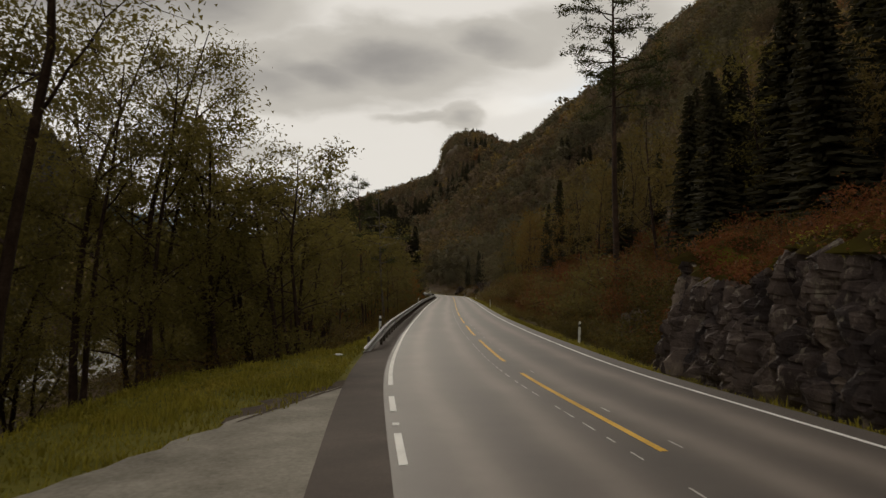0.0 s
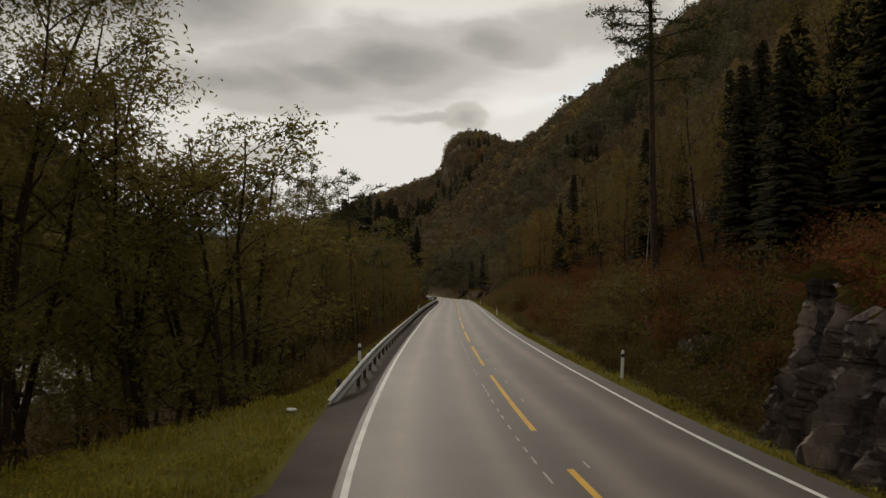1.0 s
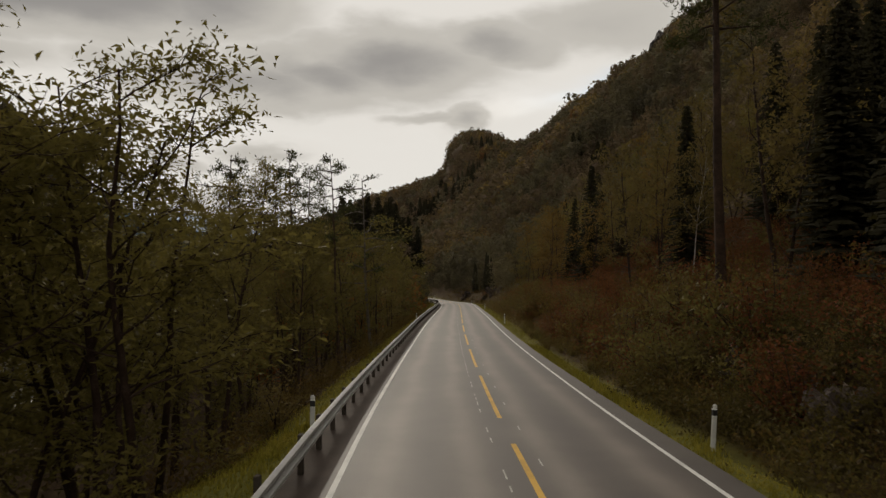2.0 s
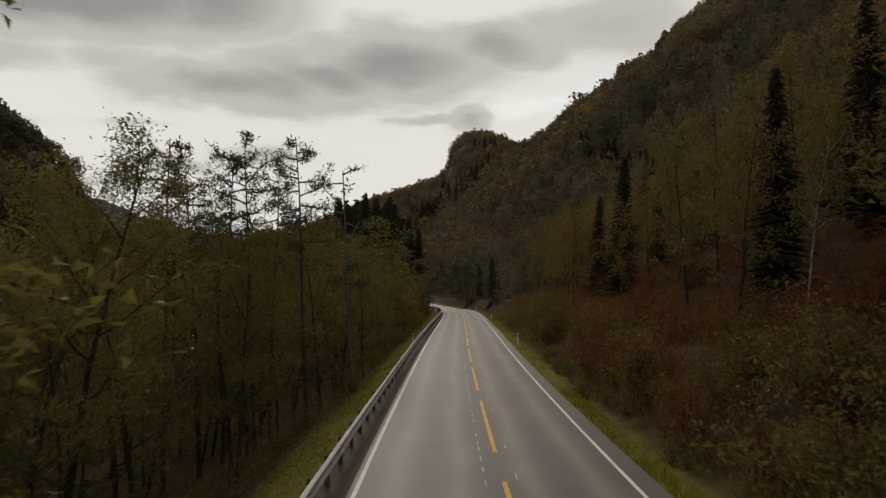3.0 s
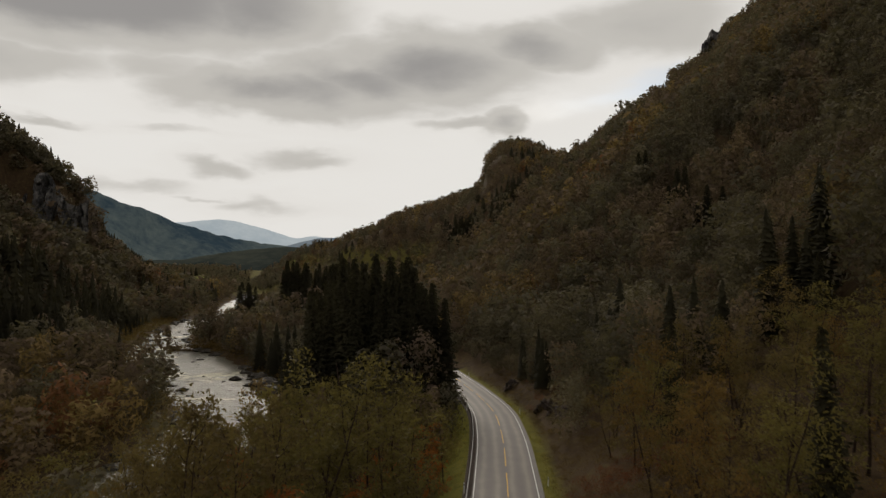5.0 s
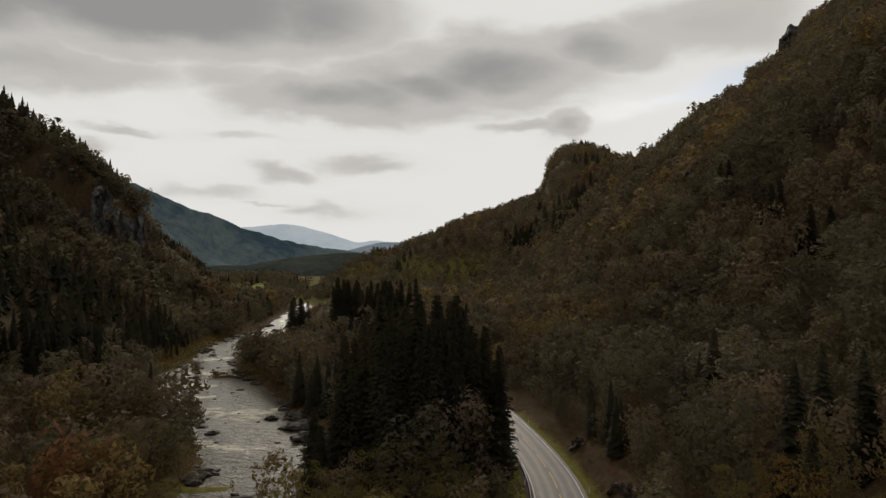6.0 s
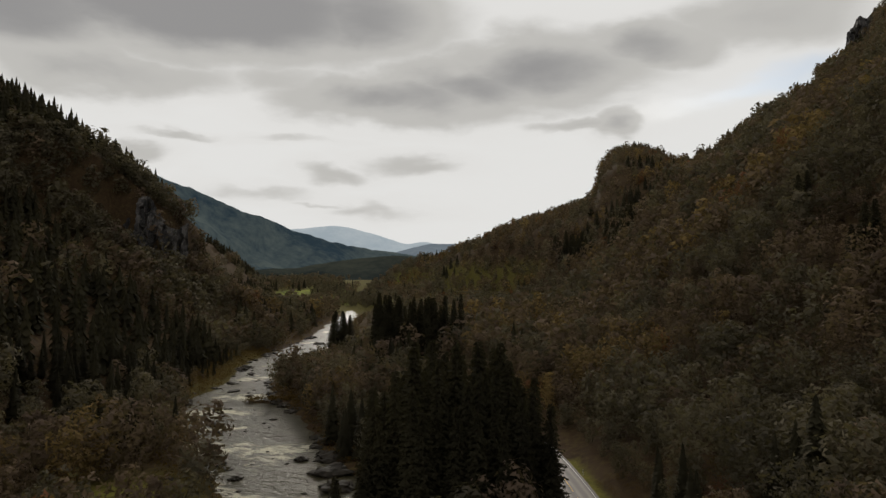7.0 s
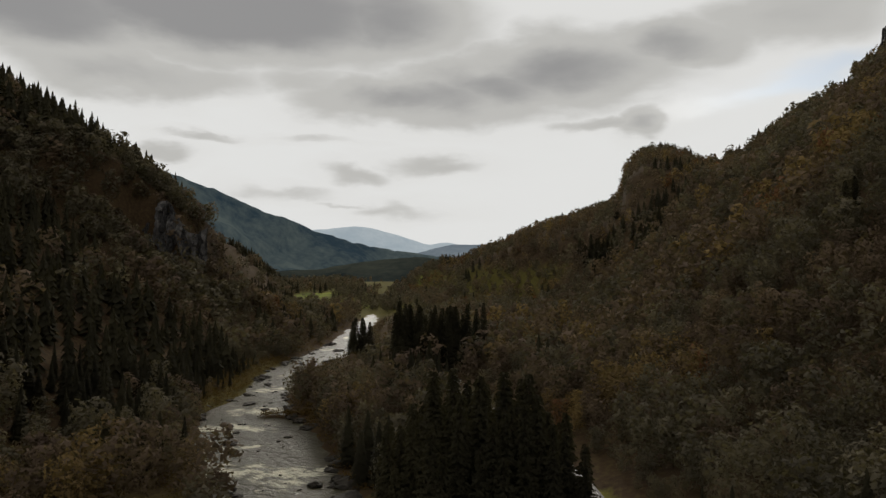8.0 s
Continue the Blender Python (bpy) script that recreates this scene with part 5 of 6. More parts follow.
# ---- plants: the woods ----
def scatter(x0, x1, y0, y1, step, rs, jitter=0.75):
    xs, ys = np.meshgrid(np.arange(x0, x1, step), np.arange(y0, y1, step))
    p = np.stack([xs.ravel(), ys.ravel()], -1)
    return p + rs.uniform(-0.5, 0.5, p.shape) * step * jitter * 1.3


def open_ground(p, left=6.6, right=7.6, bank=2.5, bank_open=1.0):
    """Keeps points off the road, its verges and the river."""
    off = road_off(p[:, 0], p[:, 1])
    e = river_edge(p[:, 0], p[:, 1])
    lw = left + 3.0 * (1 - smooth(p[:, 1], 18, 34))
    shut = smooth(p[:, 1], 238, 246)
    right = right + bank_open * ((4.6 - 2.2 * smooth(p[:, 1], 50, 66)) * smooth(p[:, 1], 24, 32) * (1 - smooth(p[:, 1], 76, 92)) + 0.4 * smooth(p[:, 1], 76, 92))
    ok = ((off > right - 3.0 * shut) | (off < -lw + 1.6 * shut)) & (e > bank)
    ok = ok | ((p[:, 1] > 340) & (np.abs(off) > 5.0) & (e > bank)) | ((p[:, 1] > 470) & (e > bank))
    return p[ok]


rs = np.random.RandomState(8)
near = open_ground(scatter(-44, 40, 6, 142, 5.0, rs))
taken = np.array(TAKEN)
count = 0
for x, y in near:
    if sight_gap(x, y):
        continue
    if np.min(np.hypot(taken[:, 0] - x, taken[:, 1] - y)) < 2.6 or (y < 27 and x > 0 and road_off(x, y) < 10):
        continue
    off = float(road_off(x, y))
    if off < -28 or off > 35 or count > 215 or (off < 0 and y < 62 and plant.random() < 0.2):
        continue
    count += 1
    g = float(height(x, y))
    r = plant.random()
    if off < 0:
        top = 11.5 - 2.2 * smooth(y, 30, 55) - 2.6 * smooth(y, 66, 90) - 4.0 * smooth(y, 90, 135) + plant.uniform(-2.6, 0.4) - 1.4 * smooth(y, 38, 46) * (1 - smooth(y, 48, 56)) + 0.9 * smooth(y, 52, 58) * (1 - smooth(y, 78, 90)) - 1.8 * smooth(-x, 14, 18) * smooth(y, 32, 38) * (1 - smooth(y, 85, 95))
        kind, tall = (ALDER[plant.randrange(4)], 14) if y < 58 and r < 0.22 else (GREENS[plant.randrange(4)], 11) if r < 0.55 else (BIRCH[plant.randrange(4)], 11) if r < 0.86 else (GOLD[plant.randrange(2)], 10) if r < 0.94 else (ROWAN[plant.randrange(2)], 8)
        s = (float(top) + float(raised(y)) - g) / tall
    else:
        kind, tall = (BIRCH[plant.randrange(4)], 11) if r < 0.42 else (GREENS[plant.randrange(4)], 11) if r < 0.66 else (GOLD[plant.randrange(2)], 10) if r < 0.83 else (SPRUCE[plant.randrange(3)], 20)
        s = plant.uniform(0.75, 1.15) * (0.55 if tall == 20 else 1.0) 
    kind.put(stand(kind.ob, x, y, max(s, 0.45), lean=plant.uniform(-4, 4)))
    TAKEN.append((x, y))


def facing_out(v, tri, face):
    """Winds each triangle so that its front looks the way it faces."""
    g = np.cross(v[tri[:, 1]] - v[tri[:, 0]], v[tri[:, 2]] - v[tri[:, 0]])
    back = (g * face[tri].sum(1)).sum(1) < 0
    tri = tri.copy()
    tri[back] = tri[back][:, [0, 2, 1]]
    return tri


def far_broadleaf(seed, lobes_n, sprays, size):
    """A crown one unit high: leaf sprays over several rounded lobes. Returns corners, triangles and the way each spray faces."""
    r = np.random.RandomState(seed)
    m = lobes_n
    z = np.linspace(0.18, 0.86, m) + r.uniform(-0.05, 0.05, m)
    out = 0.21 * np.sin(np.pi * np.clip((z - 0.02) / 1.0, 0, 1)) ** 0.7
    a = np.arange(m) * 2.4 + r.uniform(0, 6.28)
    lobes = np.stack([np.cos(a) * out * r.uniform(0.5, 1.2, m), np.sin(a) * out * r.uniform(0.5, 1.2, m), z], -1)
    rad = r.uniform(0.10, 0.18, m) * (1.2 if m < 8 else 1.0)
    rad[-1] *= 0.75
    k = r.randint(0, m, sprays)
    w = r.normal(size=(sprays, 3))
    w[:, 2] += 0.3
    w /= np.linalg.norm(w, axis=1, keepdims=True)
    c = lobes[k] + w * rad[k][:, None] * (1.12 - 0.5 * r.rand(sprays, 1) ** 2.0) * np.array((1, 1, 1.2))
    u, t = frames_for(w + r.normal(size=w.shape) * 0.28, r)
    sz = size * r.uniform(0.5, 1.4, (sprays, 1))
    v = np.stack([c - u * sz, c + t * sz * 0.8 + u * sz * 0.3, c - t * sz * 0.5 + u * sz], 1).reshape(-1, 3)
    face = w * 0.7 + (c - np.array((0, 0, 0.40))) * 1.1 + r.normal(size=w.shape) * 0.08
    face = np.repeat(face / np.linalg.norm(face, axis=1, keepdims=True), 3, 0)
    tri = facing_out(v, np.arange(sprays * 3).reshape(-1, 3), face)
    return v, tri, face


def far_conifer(seed, tiers, per, spread):
    r = np.random.RandomState(seed)
    q = []
    for i in range(tiers):
        z = 0.04 + 0.96 * (i / tiers) ** 0.95
        reach = spread * (1 - i / tiers) ** 0.9 + 0.012
        for k in range(per):
            a = 6.283 * (k + r.uniform(-0.3, 0.3)) / per + i
            ln = reach * r.uniform(0.7, 1.25)
            o, s = np.array((math.cos(a), math.sin(a), 0)), np.array((-math.sin(a), math.cos(a), 0))
            root = np.array((0, 0, z + 1.1 / tiers))
            q += [root, np.array((0, 0, z)) + o * ln * 0.6 + s * ln * 0.45, np.array((0, 0, z - 0.5 / tiers)) + o * ln, np.array((0, 0, z)) + o * ln * 0.6 - s * ln * 0.45]
    q = np.array(q)
    n = np.arange(len(q) // 4)[:, None] * 4
    face = q * np.array((1, 1, 0)) + np.array((0, 0, 0.06))
    face /= np.linalg.norm(face, axis=1, keepdims=True)
    return q, facing_out(q, np.concatenate([n + np.array([0, 1, 2]), n + np.array([0, 2, 3])]), face), face


def wood_mesh(name, label, category, protos, places, heights, mat, rs, thin=(0.9, 1.35)):
    """One joined mesh of many trees: each place gets a turned, scaled prototype."""
    out, tri, nrm, tones, base = [], [], [], [], 0
    which = rs.randint(0, len(protos), len(places))
    z = height(places[:, 0], places[:, 1])
    for k, (proto, faces, facing) in enumerate(protos):
        sel = np.where(which == k)[0]
        if not len(sel):
            continue
        a = rs.uniform(0, 6.283, len(sel))
        w = heights[sel] * rs.uniform(*thin, len(sel))
        ca, sa = np.cos(a) * w, np.sin(a) * w
        x = proto[None, :, 0] * ca[:, None] - proto[None, :, 1] * sa[:, None] + places[sel, 0][:, None]
        y = proto[None, :, 0] * sa[:, None] + proto[None, :, 1] * ca[:, None] + places[sel, 1][:, None]
        zz = proto[None, :, 2] * heights[sel][:, None] + z[sel][:, None]
        out.append(np.stack([x, y, zz], -1).reshape(-1, 3))
        tri.append((faces[None] + base + np.arange(len(sel))[:, None, None] * len(proto)).reshape(-1, 3))
        base += len(sel) * len(proto)
        c1, s1 = np.cos(a)[:, None], np.sin(a)[:, None]
        tones.append(np.repeat(rs.rand(len(sel)), len(proto)))
        nrm.append(np.stack([facing[None, :, 0] * c1 - facing[None, :, 1] * s1, facing[None, :, 0] * s1 + facing[None, :, 1] * c1, facing[None, :, 2] + 0 * c1], -1).reshape(-1, 3))
    me = mesh_fast(name, np.concatenate(out), np.concatenate(tri), mat, True)
    me.attributes.new("tone", "FLOAT", "POINT").data.foreach_set("value", np.concatenate(tones).astype(np.float32))
    if mat is not M_SPRUCE:
        me.normals_split_custom_set_from_vertices(np.concatenate(nrm))
    return thing(name, label, category, kind="stuff", data=me)


FINE = [far_broadleaf(280 + i, 12, 900, 0.0235) for i in range(6)]
MID = [far_broadleaf(300 + i, 9, 400, 0.037) for i in range(6)]
LOW = [far_broadleaf(320 + i, 6, 100, 0.074) for i in range(6)]
MIDC = [far_conifer(340 + i, 26, 9, 0.19) for i in range(4)]
LOWC = [far_conifer(350 + i, 7, 5, 0.28) for i in range(4)]

rs = np.random.RandomState(31)
taken = np.array(TAKEN)


def spare(p, dist=2.6):
    keep = np.ones(len(p), bool)
    for i in range(0, len(p), 500):
        d = np.hypot(p[i:i + 500, None, 0] - taken[None, :, 0], p[i:i + 500, None, 1] - taken[None, :, 1])
        keep[i:i + 500] = d.min(1) > dist
    return p[keep]


def spruce_share(x, y):
    """Where the dark plantations stand: patches on the far bank, on the ridge lines and beyond the clearing."""
    n = vnoise(x, y, 46, 51) + 0.4 * vnoise(x, y, 17, 53)
    far_side = x < river_x(y)
    inland = river_x(y) - x
    s = np.where(far_side, 0.95 * smooth(n, 0.0, 0.18) * smooth(y, 214, 246), 0.9 * smooth(n, 0.74, 0.86))
    band = smooth(inland, 24, 30) * (1 - smooth(inland, 65, 90)) * smooth(y, 212, 236) * (1 - smooth(y, 340, 365))
    s = s * (1 - 0.8 * far_side * smooth(y, 345, 370) * (1 - smooth(y, 430, 470)) * (1 - smooth(inland, 75, 95)))
    s = s + far_side * band * smooth(n, -0.6, -0.3)
    s = s + 0.9 * far_side * smooth(height(x, y) + 10 * n, 88, 104)
    s = s + 1.2 * np.exp(-(((x + 72) / 17) ** 2 + ((y - 318) / 26) ** 2)) + 1.0 * np.exp(-(((x + 130) / 7) ** 2 + ((y - 410) / 9) ** 2))
    bearing, r = np.degrees(np.arctan2(x - MOUTH[0], y - MOUTH[1])), np.hypot(x - MOUTH[0], y - MOUTH[1])
    s = s + 0.75 * smooth(r / np.interp(bearing, CREST_RIGHT[:, 0], CREST_RIGHT[:, 1]), 0.955, 0.975) * (x > -220) * (vnoise(x, y, 24, 57) > -0.1)
    s = np.where((np.abs(road_off(x, y)) < 32) & (y < 330) & (x > river_x(y)) & (s < 0.5), 0.0, s)
    s = np.where((y > 640) & (x < foot_right(y)) & (x > foot_left(y)), 0.08, s)
    return np.clip(s, 0.0, 0.97)


def plant_wood(prefix, places, protos, hscale=1.0):
    """Shares the places out among the kinds of tree."""
    e = river_edge(places[:, 0], places[:, 1])
    right_bank = (places[:, 0] > river_x(places[:, 1])) * (1 - smooth(e, 12, 42)) * smooth(places[:, 1], 285, 330) * (1 - smooth(places[:, 1], 560, 640))
    hscale = hscale * (1 - 0.68 * right_bank)
    strand = (places[:, 0] < river_x(places[:, 1])) & (e < 13) & (places[:, 1] > 282) & (places[:, 1] < 385)
    hscale = np.where(strand, 0.36, hscale)
    bare = strand & (e < 5.5)
    places, hscale = places[~bare], hscale[~bare]
    free = ~sight_gap(places[:, 0], places[:, 1])
    places, hscale = places[free], hscale[free]
    x, y = places[:, 0], places[:, 1]
    r = rs.rand(len(places))
    dark = r < spruce_share(x, y)
    tone = vnoise(x, y, 38, 61) + 0.7 * vnoise(x, y, 11, 63) + rs.uniform(-0.55, 0.55, len(places))
    h = np.clip(rs.normal(10.0, 2.6, len(places)), 5.0, 17) * hscale
    hc = np.clip(rs.normal(12.5, 2.0, len(places)), 7, 17) * hscale
    warm = tone + np.where(x > road_x(y), 0.10, np.where((x < river_x(y)) & (y < 225), 0.35, -0.35))
    sets = (("green", ~dark & (warm < 0.02), M_CROWN_GREEN, "green"), ("olive", ~dark & (warm >= 0.02) & (warm < 0.92), M_CROWN_OLIVE, "olive"), ("golden", ~dark & (warm >= 0.92) & (warm < 1.42), M_CROWN_GOLD, "golden"), ("rust", ~dark & (warm >= 1.42), M_CROWN_RUST, "rust-red"))
    for tone_name, sel, mat, word in sets:
        if sel.sum():
            wood_mesh(prefix + "_" + tone_name + "_wood", word + " autumn broadleaf wood covering the " + PLACE_WORDS[prefix], "forest", protos, places[sel], h[sel], mat, rs)
    if dark.sum():
        wood_mesh(prefix + "_spruce_wood", "dark spruce wood on the " + PLACE_WORDS[prefix], "forest", LOWC if protos is LOW else MIDC, places[dark], hc[dark], M_SPRUCE, rs, (0.75, 1.1))


PLACE_WORDS = {"near": "banks around the road", "middle": "slopes beyond the road's bend", "valley": "mountainside above the valley", "river": "far bank of the river", "ridge": "left mountain above the river", "floor": "open valley floor"}
p = spare(open_ground(scatter(-46, 120, -10, 330, 5.6, rs)), 3.0)
o = road_off(p[:, 0], p[:, 1])
p = p[~((p[:, 1] < 142) & (o > -28) & (o < 35)) & (p[:, 0] > river_x(p[:, 1]))]
back = spare(open_ground(scatter(-130, -46, 215, 330, 5.2, rs)), 3.0)
back = back[back[:, 0] > river_x(back[:, 1])]
p = np.concatenate([p, back])
o = road_off(p[:, 0], p[:, 1])
tall = np.where(o < 0, 1.0, np.where(o < 12, 0.6, 1.0))
first = p[:, 1] < 225
plant_wood("near", p[first], FINE, tall[first])
plant_wood("middle", p[~first], MID, tall[~first])
p = open_ground(scatter(-175, 60, 330, 620, 6.6, rs), bank=3)
p = p[p[:, 0] > river_x(p[:, 1])]
q = open_ground(scatter(60, 300, 60, 620, 6.8, rs))
q = np.concatenate([q[(q[:, 0] > 120) | (q[:, 1] > 330)], scatter(-330, 380, 620, 980, 7.6, rs)])
q = q[(q[:, 0] > foot_right(q[:, 1]) - 6)]
p = np.concatenate([p, q])
bearing, r = np.degrees(np.arctan2(p[:, 0] - MOUTH[0], p[:, 1] - MOUTH[1])), np.hypot(p[:, 0] - MOUTH[0], p[:, 1] - MOUTH[1])
p = p[r < 1.05 * np.interp(bearing, CREST_RIGHT[:, 0], CREST_RIGHT[:, 1])]
g = height(p[:, 0], p[:, 1])
p = p[~((p[:, 0] > 285) & (p[:, 1] > 850) & (g > 285))]
plant_wood("valley", p, LOW, np.where(p[:, 1] > 520, 0.82, 1.0))
p = scatter(-150, -50, 60, 330, 5.6, rs)
p = p[(p[:, 0] < river_x(p[:, 1])) & (river_edge(p[:, 0], p[:, 1]) > 2.2)]
island_gap = ((p[:, 0] + 82) / 11) ** 2 + ((p[:, 1] - 196) / 13) ** 2 > 1
plant_wood("river", p[island_gap], MID, 0.95)
p = scatter(-172, -106, 284, 400, 3.9, rs)
e = river_edge(p[:, 0], p[:, 1])
p = p[(p[:, 0] < river_x(p[:, 1])) & (e > 5.5) & (e < 24)]
plant_wood("river", p, MID, 0.55)
p = scatter(-520, -120, 60, 640, 7.2, rs)
p = p[(p[:, 0] < river_x(p[:, 1])) & (river_edge(p[:, 0], p[:, 1]) > 3) & ~((p[:, 0] > -150) & (p[:, 1] < 330))]
cliff_gap = ((p[:, 0] + 245) / 18) ** 2 + ((p[:, 1] - 401) / 13) ** 2 > 1
steep = scatter(-330, -205, 335, 475, 4.6, rs)
tilt = np.hypot(height(steep[:, 0] + 2, steep[:, 1]) - height(steep[:, 0] - 2, steep[:, 1]), height(steep[:, 0], steep[:, 1] + 2) - height(steep[:, 0], steep[:, 1] - 2)) / 4
steep = steep[(tilt > 0.75) & (((steep[:, 0] + 245) / 19) ** 2 + ((steep[:, 1] - 405) / 14) ** 2 > 1)]
plant_wood("ridge", np.concatenate([p[cliff_gap], steep]), LOW)
p = scatter(-620, -120, 640, 1250, 10.0, rs)
p = p[(p[:, 0] < foot_right(p[:, 1])) & (river_edge(p[:, 0], p[:, 1]) > 6) & (vnoise(p[:, 0], p[:, 1], 60, 71) > -0.25)]
for fx, fy, fw, fd in FIELDS:
    p = p[~((np.abs(p[:, 0] - fx) < fw + 6) & (p[:, 1] > fy - fd - (40 if fy < 760 else 14)) & (p[:, 1] < fy + fd)) | (vnoise(p[:, 0], p[:, 1], 23, 75) > 0.45)]
plant_wood("floor", p, LOW, 0.9)
p = scatter(-330, -200, 650, 960, 6.5, rs)
p = p[((river_edge(p[:, 0], p[:, 1]) > 2.5) | (p[:, 1] > 712)) & (np.abs(p[:, 0] - river_x(p[:, 1])) < 48)]
for fx, fy, fw, fd in FIELDS:
    p = p[~((np.abs(p[:, 0] - fx) < fw - 2) & (p[:, 1] > fy - fd - (40 if fy < 760 else 10)) & (p[:, 1] < fy + fd)) | (p[:, 1] > 790)]
plant_wood("floor", p, LOW, 0.7)


# ---- undergrowth, bushes and grass ----
def clump_mesh(name, places, per, radius, tall, leaf, mat, rs, up=0.5):
    """Low plants: leaf sprays round each place."""
    n = len(places) * per
    base = np.repeat(places, per, 0)
    size = np.repeat(rs.uniform(0.6, 1.3, len(places)), per)
    d = rs.normal(size=(n, 3)) * np.array((1, 1, 0.6))
    c = np.stack([base[:, 0] + d[:, 0] * radius * size, base[:, 1] + d[:, 1] * radius * size, height(base[:, 0], base[:, 1]) + np.abs(rs.uniform(0, 1, n) ** 0.7 * tall * size)], -1)
    nrm = rs.normal(size=(n, 3)) + np.array((0, 0, up))
    return mesh_fast(name, leaf_quads(c, nrm, leaf, leaf * 0.7, rs).reshape(-1, 4, 3)[:, :3].reshape(-1, 3), np.arange(n * 3).reshape(-1, 3), mat)


rs = np.random.RandomState(77)
p = open_ground(np.concatenate([scatter(4, 28, 4, 130, 1.1, rs, 0.9), scatter(-16, 18, 130, 222, 1.5, rs, 0.9)]), right=5.2, bank_open=0.0)
p = p[(road_off(p[:, 0], p[:, 1]) > 0) & (road_off(p[:, 0], p[:, 1]) < 24) & ~((p[:, 1] < 23.4) & (road_off(p[:, 0], p[:, 1]) < 8.2))]
o = road_off(p[:, 0], p[:, 1])
red = vnoise(p[:, 0], p[:, 1], 9, 81) + 0.5 * vnoise(p[:, 0], p[:, 1], 3, 83)
red = red + 0.9 * np.exp(-(((p[:, 0] - 13) / 6) ** 2 + ((p[:, 1] - 61) / 12) ** 2)) + 0.7 * np.exp(-(((p[:, 0] - 13) / 4) ** 2 + ((p[:, 1] - 33) / 8) ** 2)) - 0.8 * smooth(p[:, 1], 85, 110)
thing("bracken", "rust-red and brown bracken covering the road bank", "undergrowth", kind="stuff", data=clump_mesh("bracken", p[(red > -0.45) & (o > 6.0)], 150, 0.45, 1.05, 0.135, M_FERN, rs))
thing("bank_undergrowth", "dull green bushy undergrowth on the road bank", "undergrowth", kind="stuff", data=clump_mesh("bank_undergrowth", p[(red <= -0.45) | (o <= 6.0)], 130, 0.42, 0.85, 0.125, M_BUSH, rs))
p = np.stack([rs.uniform(4.75, 9.5, 330), rs.uniform(23.8, 40, 330)], -1)
p[:, 0] += road_x(p[:, 1])
p = p[np.hypot(p[:, 0] - 5.5, p[:, 1] - 31.8) > 1.5]
thing("bank_undergrowth", "dense dark bramble and fern at the foot of the bank", "undergrowth", kind="stuff", data=clump_mesh("bank_undergrowth", p, 120, 0.40, 0.95, 0.115, M_BRAMBLE, rs))
p = open_ground(scatter(-18, -3, 20, 190, 1.5, rs, 0.9), left=5.9)
p = p[(road_off(p[:, 0], p[:, 1]) > -10.5)]
thing("bank_undergrowth", "dark green and brown undergrowth below the guardrail", "undergrowth", kind="stuff", data=clump_mesh("bank_undergrowth", p, 100, 0.45, 0.9, 0.135, M_BUSH, rs))
p = open_ground(np.concatenate([scatter(-110, -30, 130, 330, 2.6, rs, 0.9), scatter(-230, -90, 260, 600, 3.6, rs, 0.9)]), bank=0.8)
p = p[(river_edge(p[:, 0], p[:, 1]) < 11)]
strand = open_ground(scatter(-170, -105, 278, 392, 1.9, rs, 0.9), bank=0.6)
strand = strand[(strand[:, 0] < river_x(strand[:, 1])) & (river_edge(strand[:, 0], strand[:, 1]) < 14)]
flat = scatter(-52, -16, 34, 108, 1.7, rs, 0.9)
flat = flat[sight_gap(flat[:, 0], flat[:, 1]) & (river_edge(flat[:, 0], flat[:, 1]) > 0.5) & (road_off(flat[:, 0], flat[:, 1]) < -10)]
thing("bank_undergrowth", "low dark scrub on the flat beside the river", "undergrowth", kind="stuff", data=clump_mesh("bank_undergrowth", flat, 60, 0.8, 0.8, 0.26, M_BRAMBLE, rs))
bar = np.stack([rs.uniform(-108, -94, 60), rs.normal(0, 0.9, 60)], -1)
bar[:, 1] += 283 + 0.2 * (bar[:, 0] + 102)
p = np.concatenate([p, strand, bar])
thing("river_bank_scrub", "low brown and green scrub along the river banks", "undergrowth", kind="stuff", data=clump_mesh("river_bank_scrub", p, 26, 0.9, 1.3, 0.55, M_BUSH, rs))

BUSHES = []
for i in range(4):
    wood = Wood()
    r = np.random.RandomState(400 + i)
    tips = []
    for k in range(9):
        a = k * 0.7 + r.uniform(0, 0.5)
        br = limb((0, 0, -0.1), (math.cos(a) * 0.5, math.sin(a) * 0.5, 1), r.uniform(0.9, 1.7), 4, 0.2, r)
        wood.tube(br, 0.02, 0.005, 4)
        tips += br[1:]
    c = np.array(tips)[r.randint(0, len(tips), 1200)] + r.normal(size=(1200, 3)) * 0.15
    ob = thing("bush", ("low leafy bush with yellowing leaves on the road bank", "low leafy bush with olive autumn leaves on the road bank", "low green leafy bush on the road bank", "low bush with red-brown autumn leaves on the road bank")[i], "bush", "bushes on the road bank")
    part("trunk", wood.mesh("trunk", M_BARK), ob)
    corners = leaf_quads(c, r.normal(size=(1200, 3)) + np.array((0, 0, 0.6)), 0.10, 0.068, r).reshape(-1, 4, 3)[:, :3].reshape(-1, 3)
    part("crown", mesh_fast("crown", corners, np.arange(3600).reshape(-1, 3), (M_BUSH, M_LEAF_OLIVE, M_LEAF_GREEN, M_FERN)[i]), ob)
    BUSHES.append(Kind(ob))
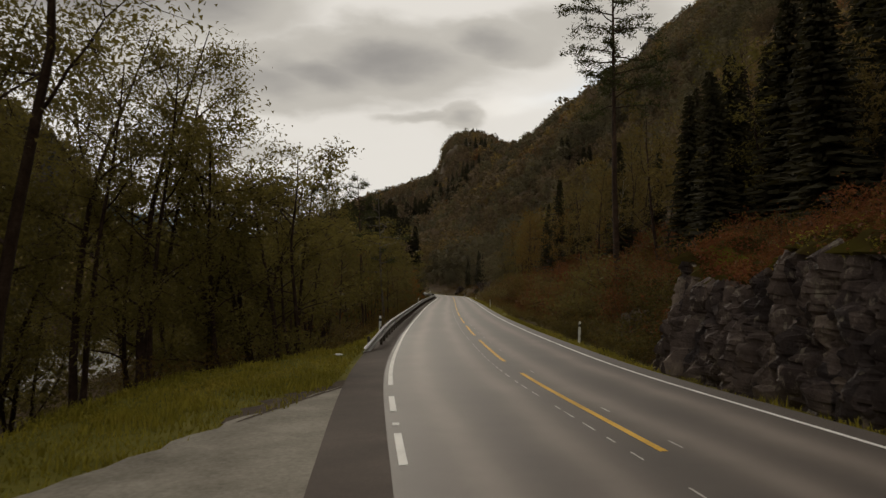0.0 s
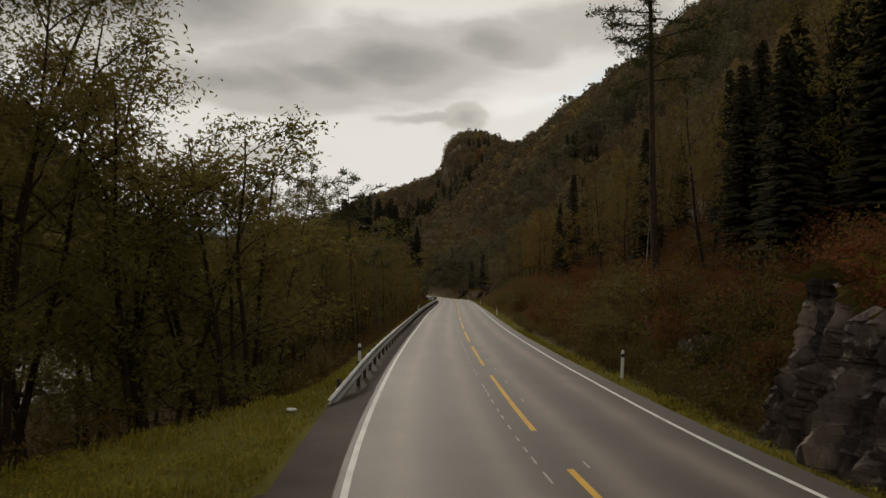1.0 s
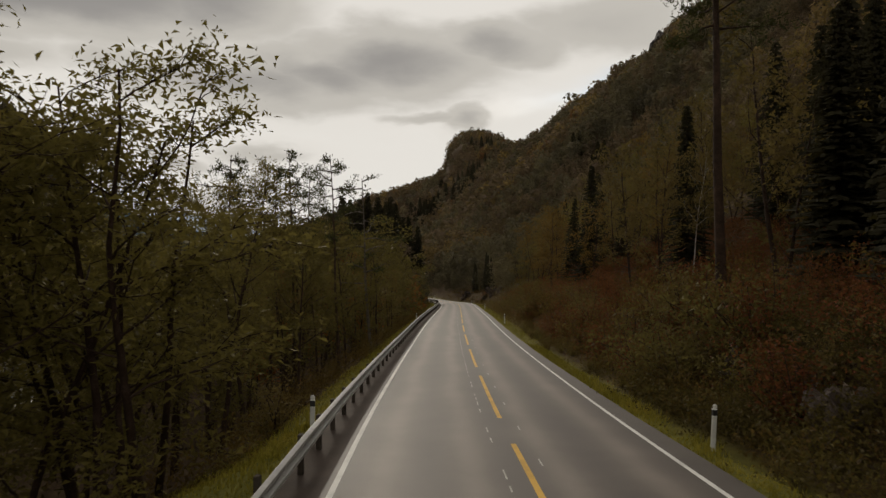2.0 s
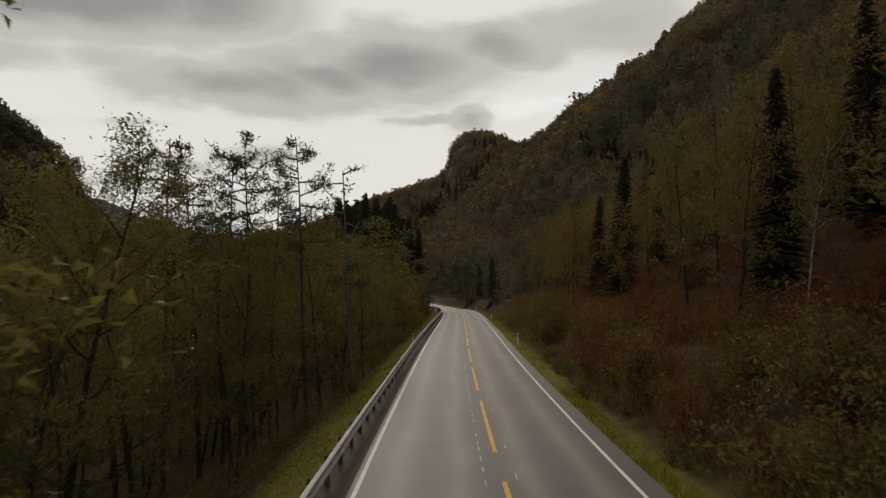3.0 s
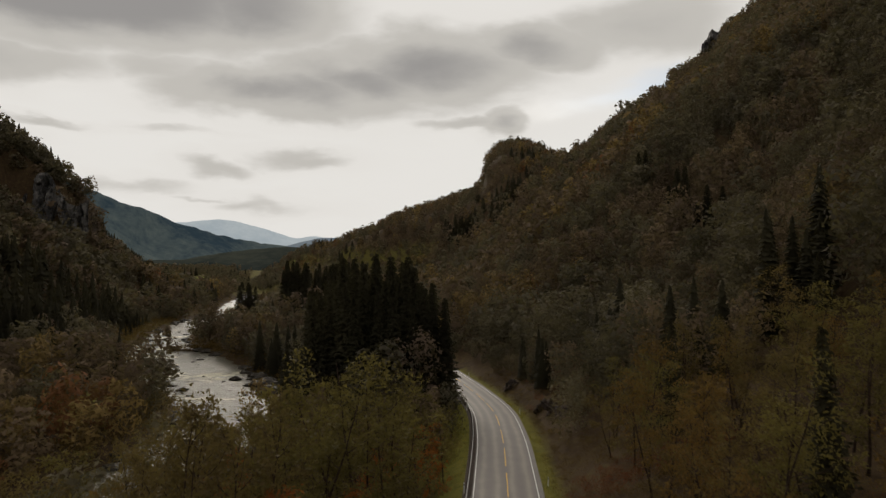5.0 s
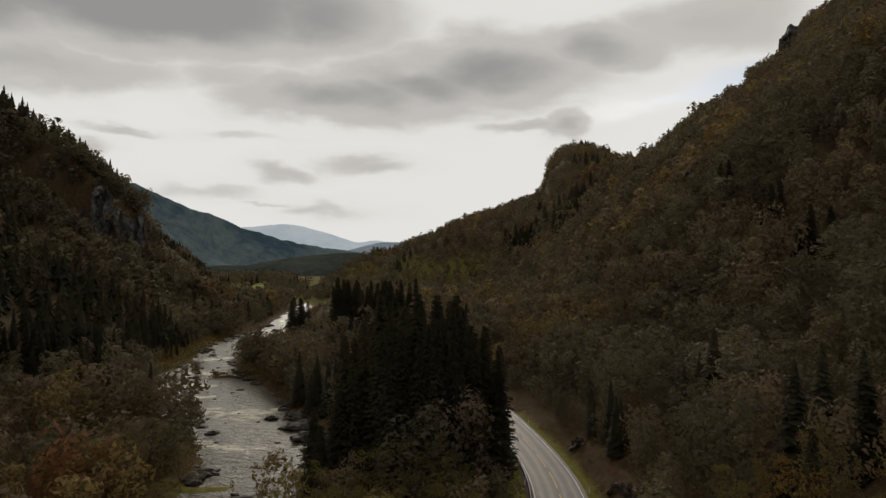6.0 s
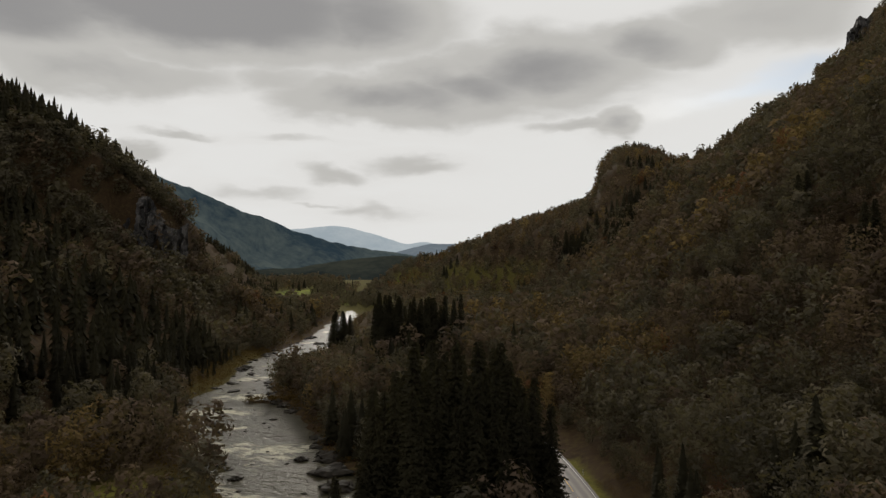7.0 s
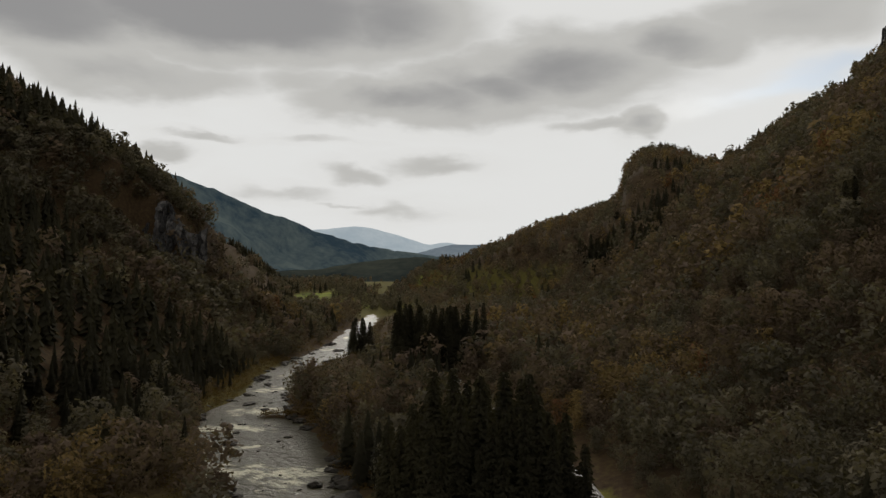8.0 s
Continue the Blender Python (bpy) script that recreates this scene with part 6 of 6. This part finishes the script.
for i in range(120):
    y = 24 + 94 * plant.random() ** 1.5
    side = plant.random() < 0.74
    p = rail_point(y, plant.uniform(6.2, 16) if side else -plant.uniform(6.4, 8.5))
    if y < 34 and not side or y < 27.5 and side and plant.random() < 0.6:
        continue
    k = plant.choice((0, 1, 3, 3)) if side else plant.choice((0, 1, 2))
    BUSHES[k].put(stand(None, p.x, p.y, plant.uniform(0.6, 1.45)))
for y, o in ((33.5, 6.4), (35.2, 6.9), (37, 6.2), (38.6, 7.0), (40.3, 6.1), (42, 6.8), (43.8, 6.2), (46, 6.9), (48.5, 6.3), (51, 6.8), (36.2, 8.2), (39.5, 8.6), (44.5, 8.4), (34.3, 9.4)):
    p = rail_point(y, o)
    BUSHES[plant.choice((0, 1, 2, 3))].put(stand(None, p.x, p.y, plant.uniform(0.8, 1.35)))
for i in range(42):
    p = rail_point(36 + 90 * plant.random() ** 1.3, plant.uniform(5.9, 8.8))
    BUSHES[plant.choice((0, 1, 2, 2, 0, 3))].put(stand(None, p.x, p.y, plant.uniform(1.1, 2.0)))
for i in range(36):
    p = rail_point(26.5 + 42 * plant.random(), plant.uniform(6.6, 13))
    BUSHES[plant.choice((0, 1, 3, 3, 0))].put(stand(None, p.x, p.y, plant.uniform(0.9, 1.6)))
for i in range(54):
    p = rail_point(27 + 50 * plant.random(), plant.uniform(5.0, 6.1))
    BUSHES[plant.choice((0, 1, 2, 2))].put(stand(None, p.x, p.y, plant.uniform(0.28, 0.62)))
for i in range(20):
    p = rail_point(plant.uniform(11, 23.5), plant.uniform(6.3, 8.4))
    BUSHES[plant.choice((0, 3, 3, 1))].put(stand(None, p.x, p.y, plant.uniform(0.45, 0.85)))
for y, o in ((22.5, 8.6), (20.6, 9.2), (18.4, 8.4), (16, 9.0), (23.4, 7.6), (13.5, 8.8), (21.4, 10.6), (17, 10.8), (24.6, 8.4), (25.6, 7.2), (26.3, 6.6)):
    p = rail_point(y, o)
    BUSHES[plant.choice((0, 3, 3))].put(stand(None, p.x, p.y, plant.uniform(0.6, 1.1)))


def top_cover(name, label, count, mat, leaf, tall, rs, end=23.4, start=-2.0):
    """Low plants over the top of the rock cutting."""
    spots = [cut_place(rs.uniform(start, end), rs.uniform(1.02, 1.66))[0] for _ in range(count)]
    c = np.repeat(np.array(spots), 40, 0) + rs.normal(size=(count * 40, 3)) * np.array((0.20, 0.20, 0.05))
    c[:, 2] += rs.uniform(-0.05, tall, len(c))
    corners = leaf_quads(c, rs.normal(size=c.shape) + np.array((0, 0, 0.7)), leaf, leaf * 0.6, rs).reshape(-1, 4, 3)[:, :3].reshape(-1, 3)
    thing(name, label, "undergrowth", kind="stuff", data=mesh_fast(name, corners, np.arange(len(corners)).reshape(-1, 3), mat))


top_cover("heather", "brown heather and dead fern over the rock cutting", 300, M_FERN, 0.12, 0.30, rs)
top_cover("heather", "dark brown heather at the end of the rock cutting", 130, M_FERN, 0.11, 0.26, rs, 23.4, 16.5)
top_cover("moss_tufts", "yellow-green grass and moss tufts on the rock cutting", 170, M_GRASS, 0.10, 0.14, rs, 17.5)


def grass_mesh(name, places, tall, rs):
    n = len(places)
    a = rs.uniform(0, 6.283, n)
    o, s = np.stack([np.cos(a), np.sin(a)], -1), np.stack([-np.sin(a), np.cos(a)], -1)
    clump = 0.55 + 0.9 * np.clip(0.5 + 1.2 * vnoise(places[:, 0], places[:, 1], 0.9, 91) + 0.6 * vnoise(places[:, 0], places[:, 1], 3.1, 93), 0, 1.3)
    h = tall * rs.uniform(0.4, 1.3, n) * clump
    z = height(places[:, 0], places[:, 1]) - 0.02
    w = 0.016
    lean = o * (h * rs.uniform(0.1, 0.7, n))[:, None]

    def at(xy, dz):
        return np.concatenate([xy, (z + dz)[:, None]], 1)
    v = np.stack([at(places - s * w, 0 * h), at(places + s * w, 0 * h), at(places + lean * 0.5 + s * w * 0.8, h * 0.62), at(places + lean, h)], 1).reshape(-1, 3)
    return mesh_fast(name, v, quads_of(n), M_GRASS)


tufts = []
for n, (y0, y1), (o0, o1) in ((34000, (7, 36), (-13, -4.6)), (8000, (36, 120), (-6.8, -4.3)), (700, (10, 25), (4.0, 4.5)), (4600, (25, 62), (4.0, 4.9)), (6000, (62, 190), (4.0, 5.6)), (5000, (120, 215), (-8, -4.6))):
    yy, oo = rs.uniform(y0, y1, n), rs.uniform(o0, o1, n)
    tufts.append(np.stack([road_x(yy) + oo, yy], -1))
p = np.concatenate(tufts)
ring = np.array(LB_V) + np.array([(0.0 if x > -3 else 0.22, 0) for x, y in LB_V])
inside = np.zeros(len(p), bool)
for i in range(len(ring)):
    (xa, ya), (xb, yb) = ring[i], ring[i - 1]
    cross = ((ya > p[:, 1]) != (yb > p[:, 1])) & (p[:, 0] < (xb - xa) * (p[:, 1] - ya) / (yb - ya + 1e-9) + xa)
    inside ^= cross
thing("verge_grass", "green and yellowing grass along the road verges", "grass", kind="stuff", data=grass_mesh("verge_grass", p[~inside], 0.155, rs))
weeds = p[~inside]
weeds = weeds[(weeds[:, 1] < 62) & (rs.rand(len(weeds)) < 0.05) & (vnoise(weeds[:, 0], weeds[:, 1], 2.4, 95) > 0.0)]
thing("verge_weeds", "low broad-leaved weeds and clover among the verge grass", "weeds", kind="stuff", data=clump_mesh("verge_weeds", weeds, 16, 0.14, 0.15, 0.075, M_GRASS, rs, 1.2))
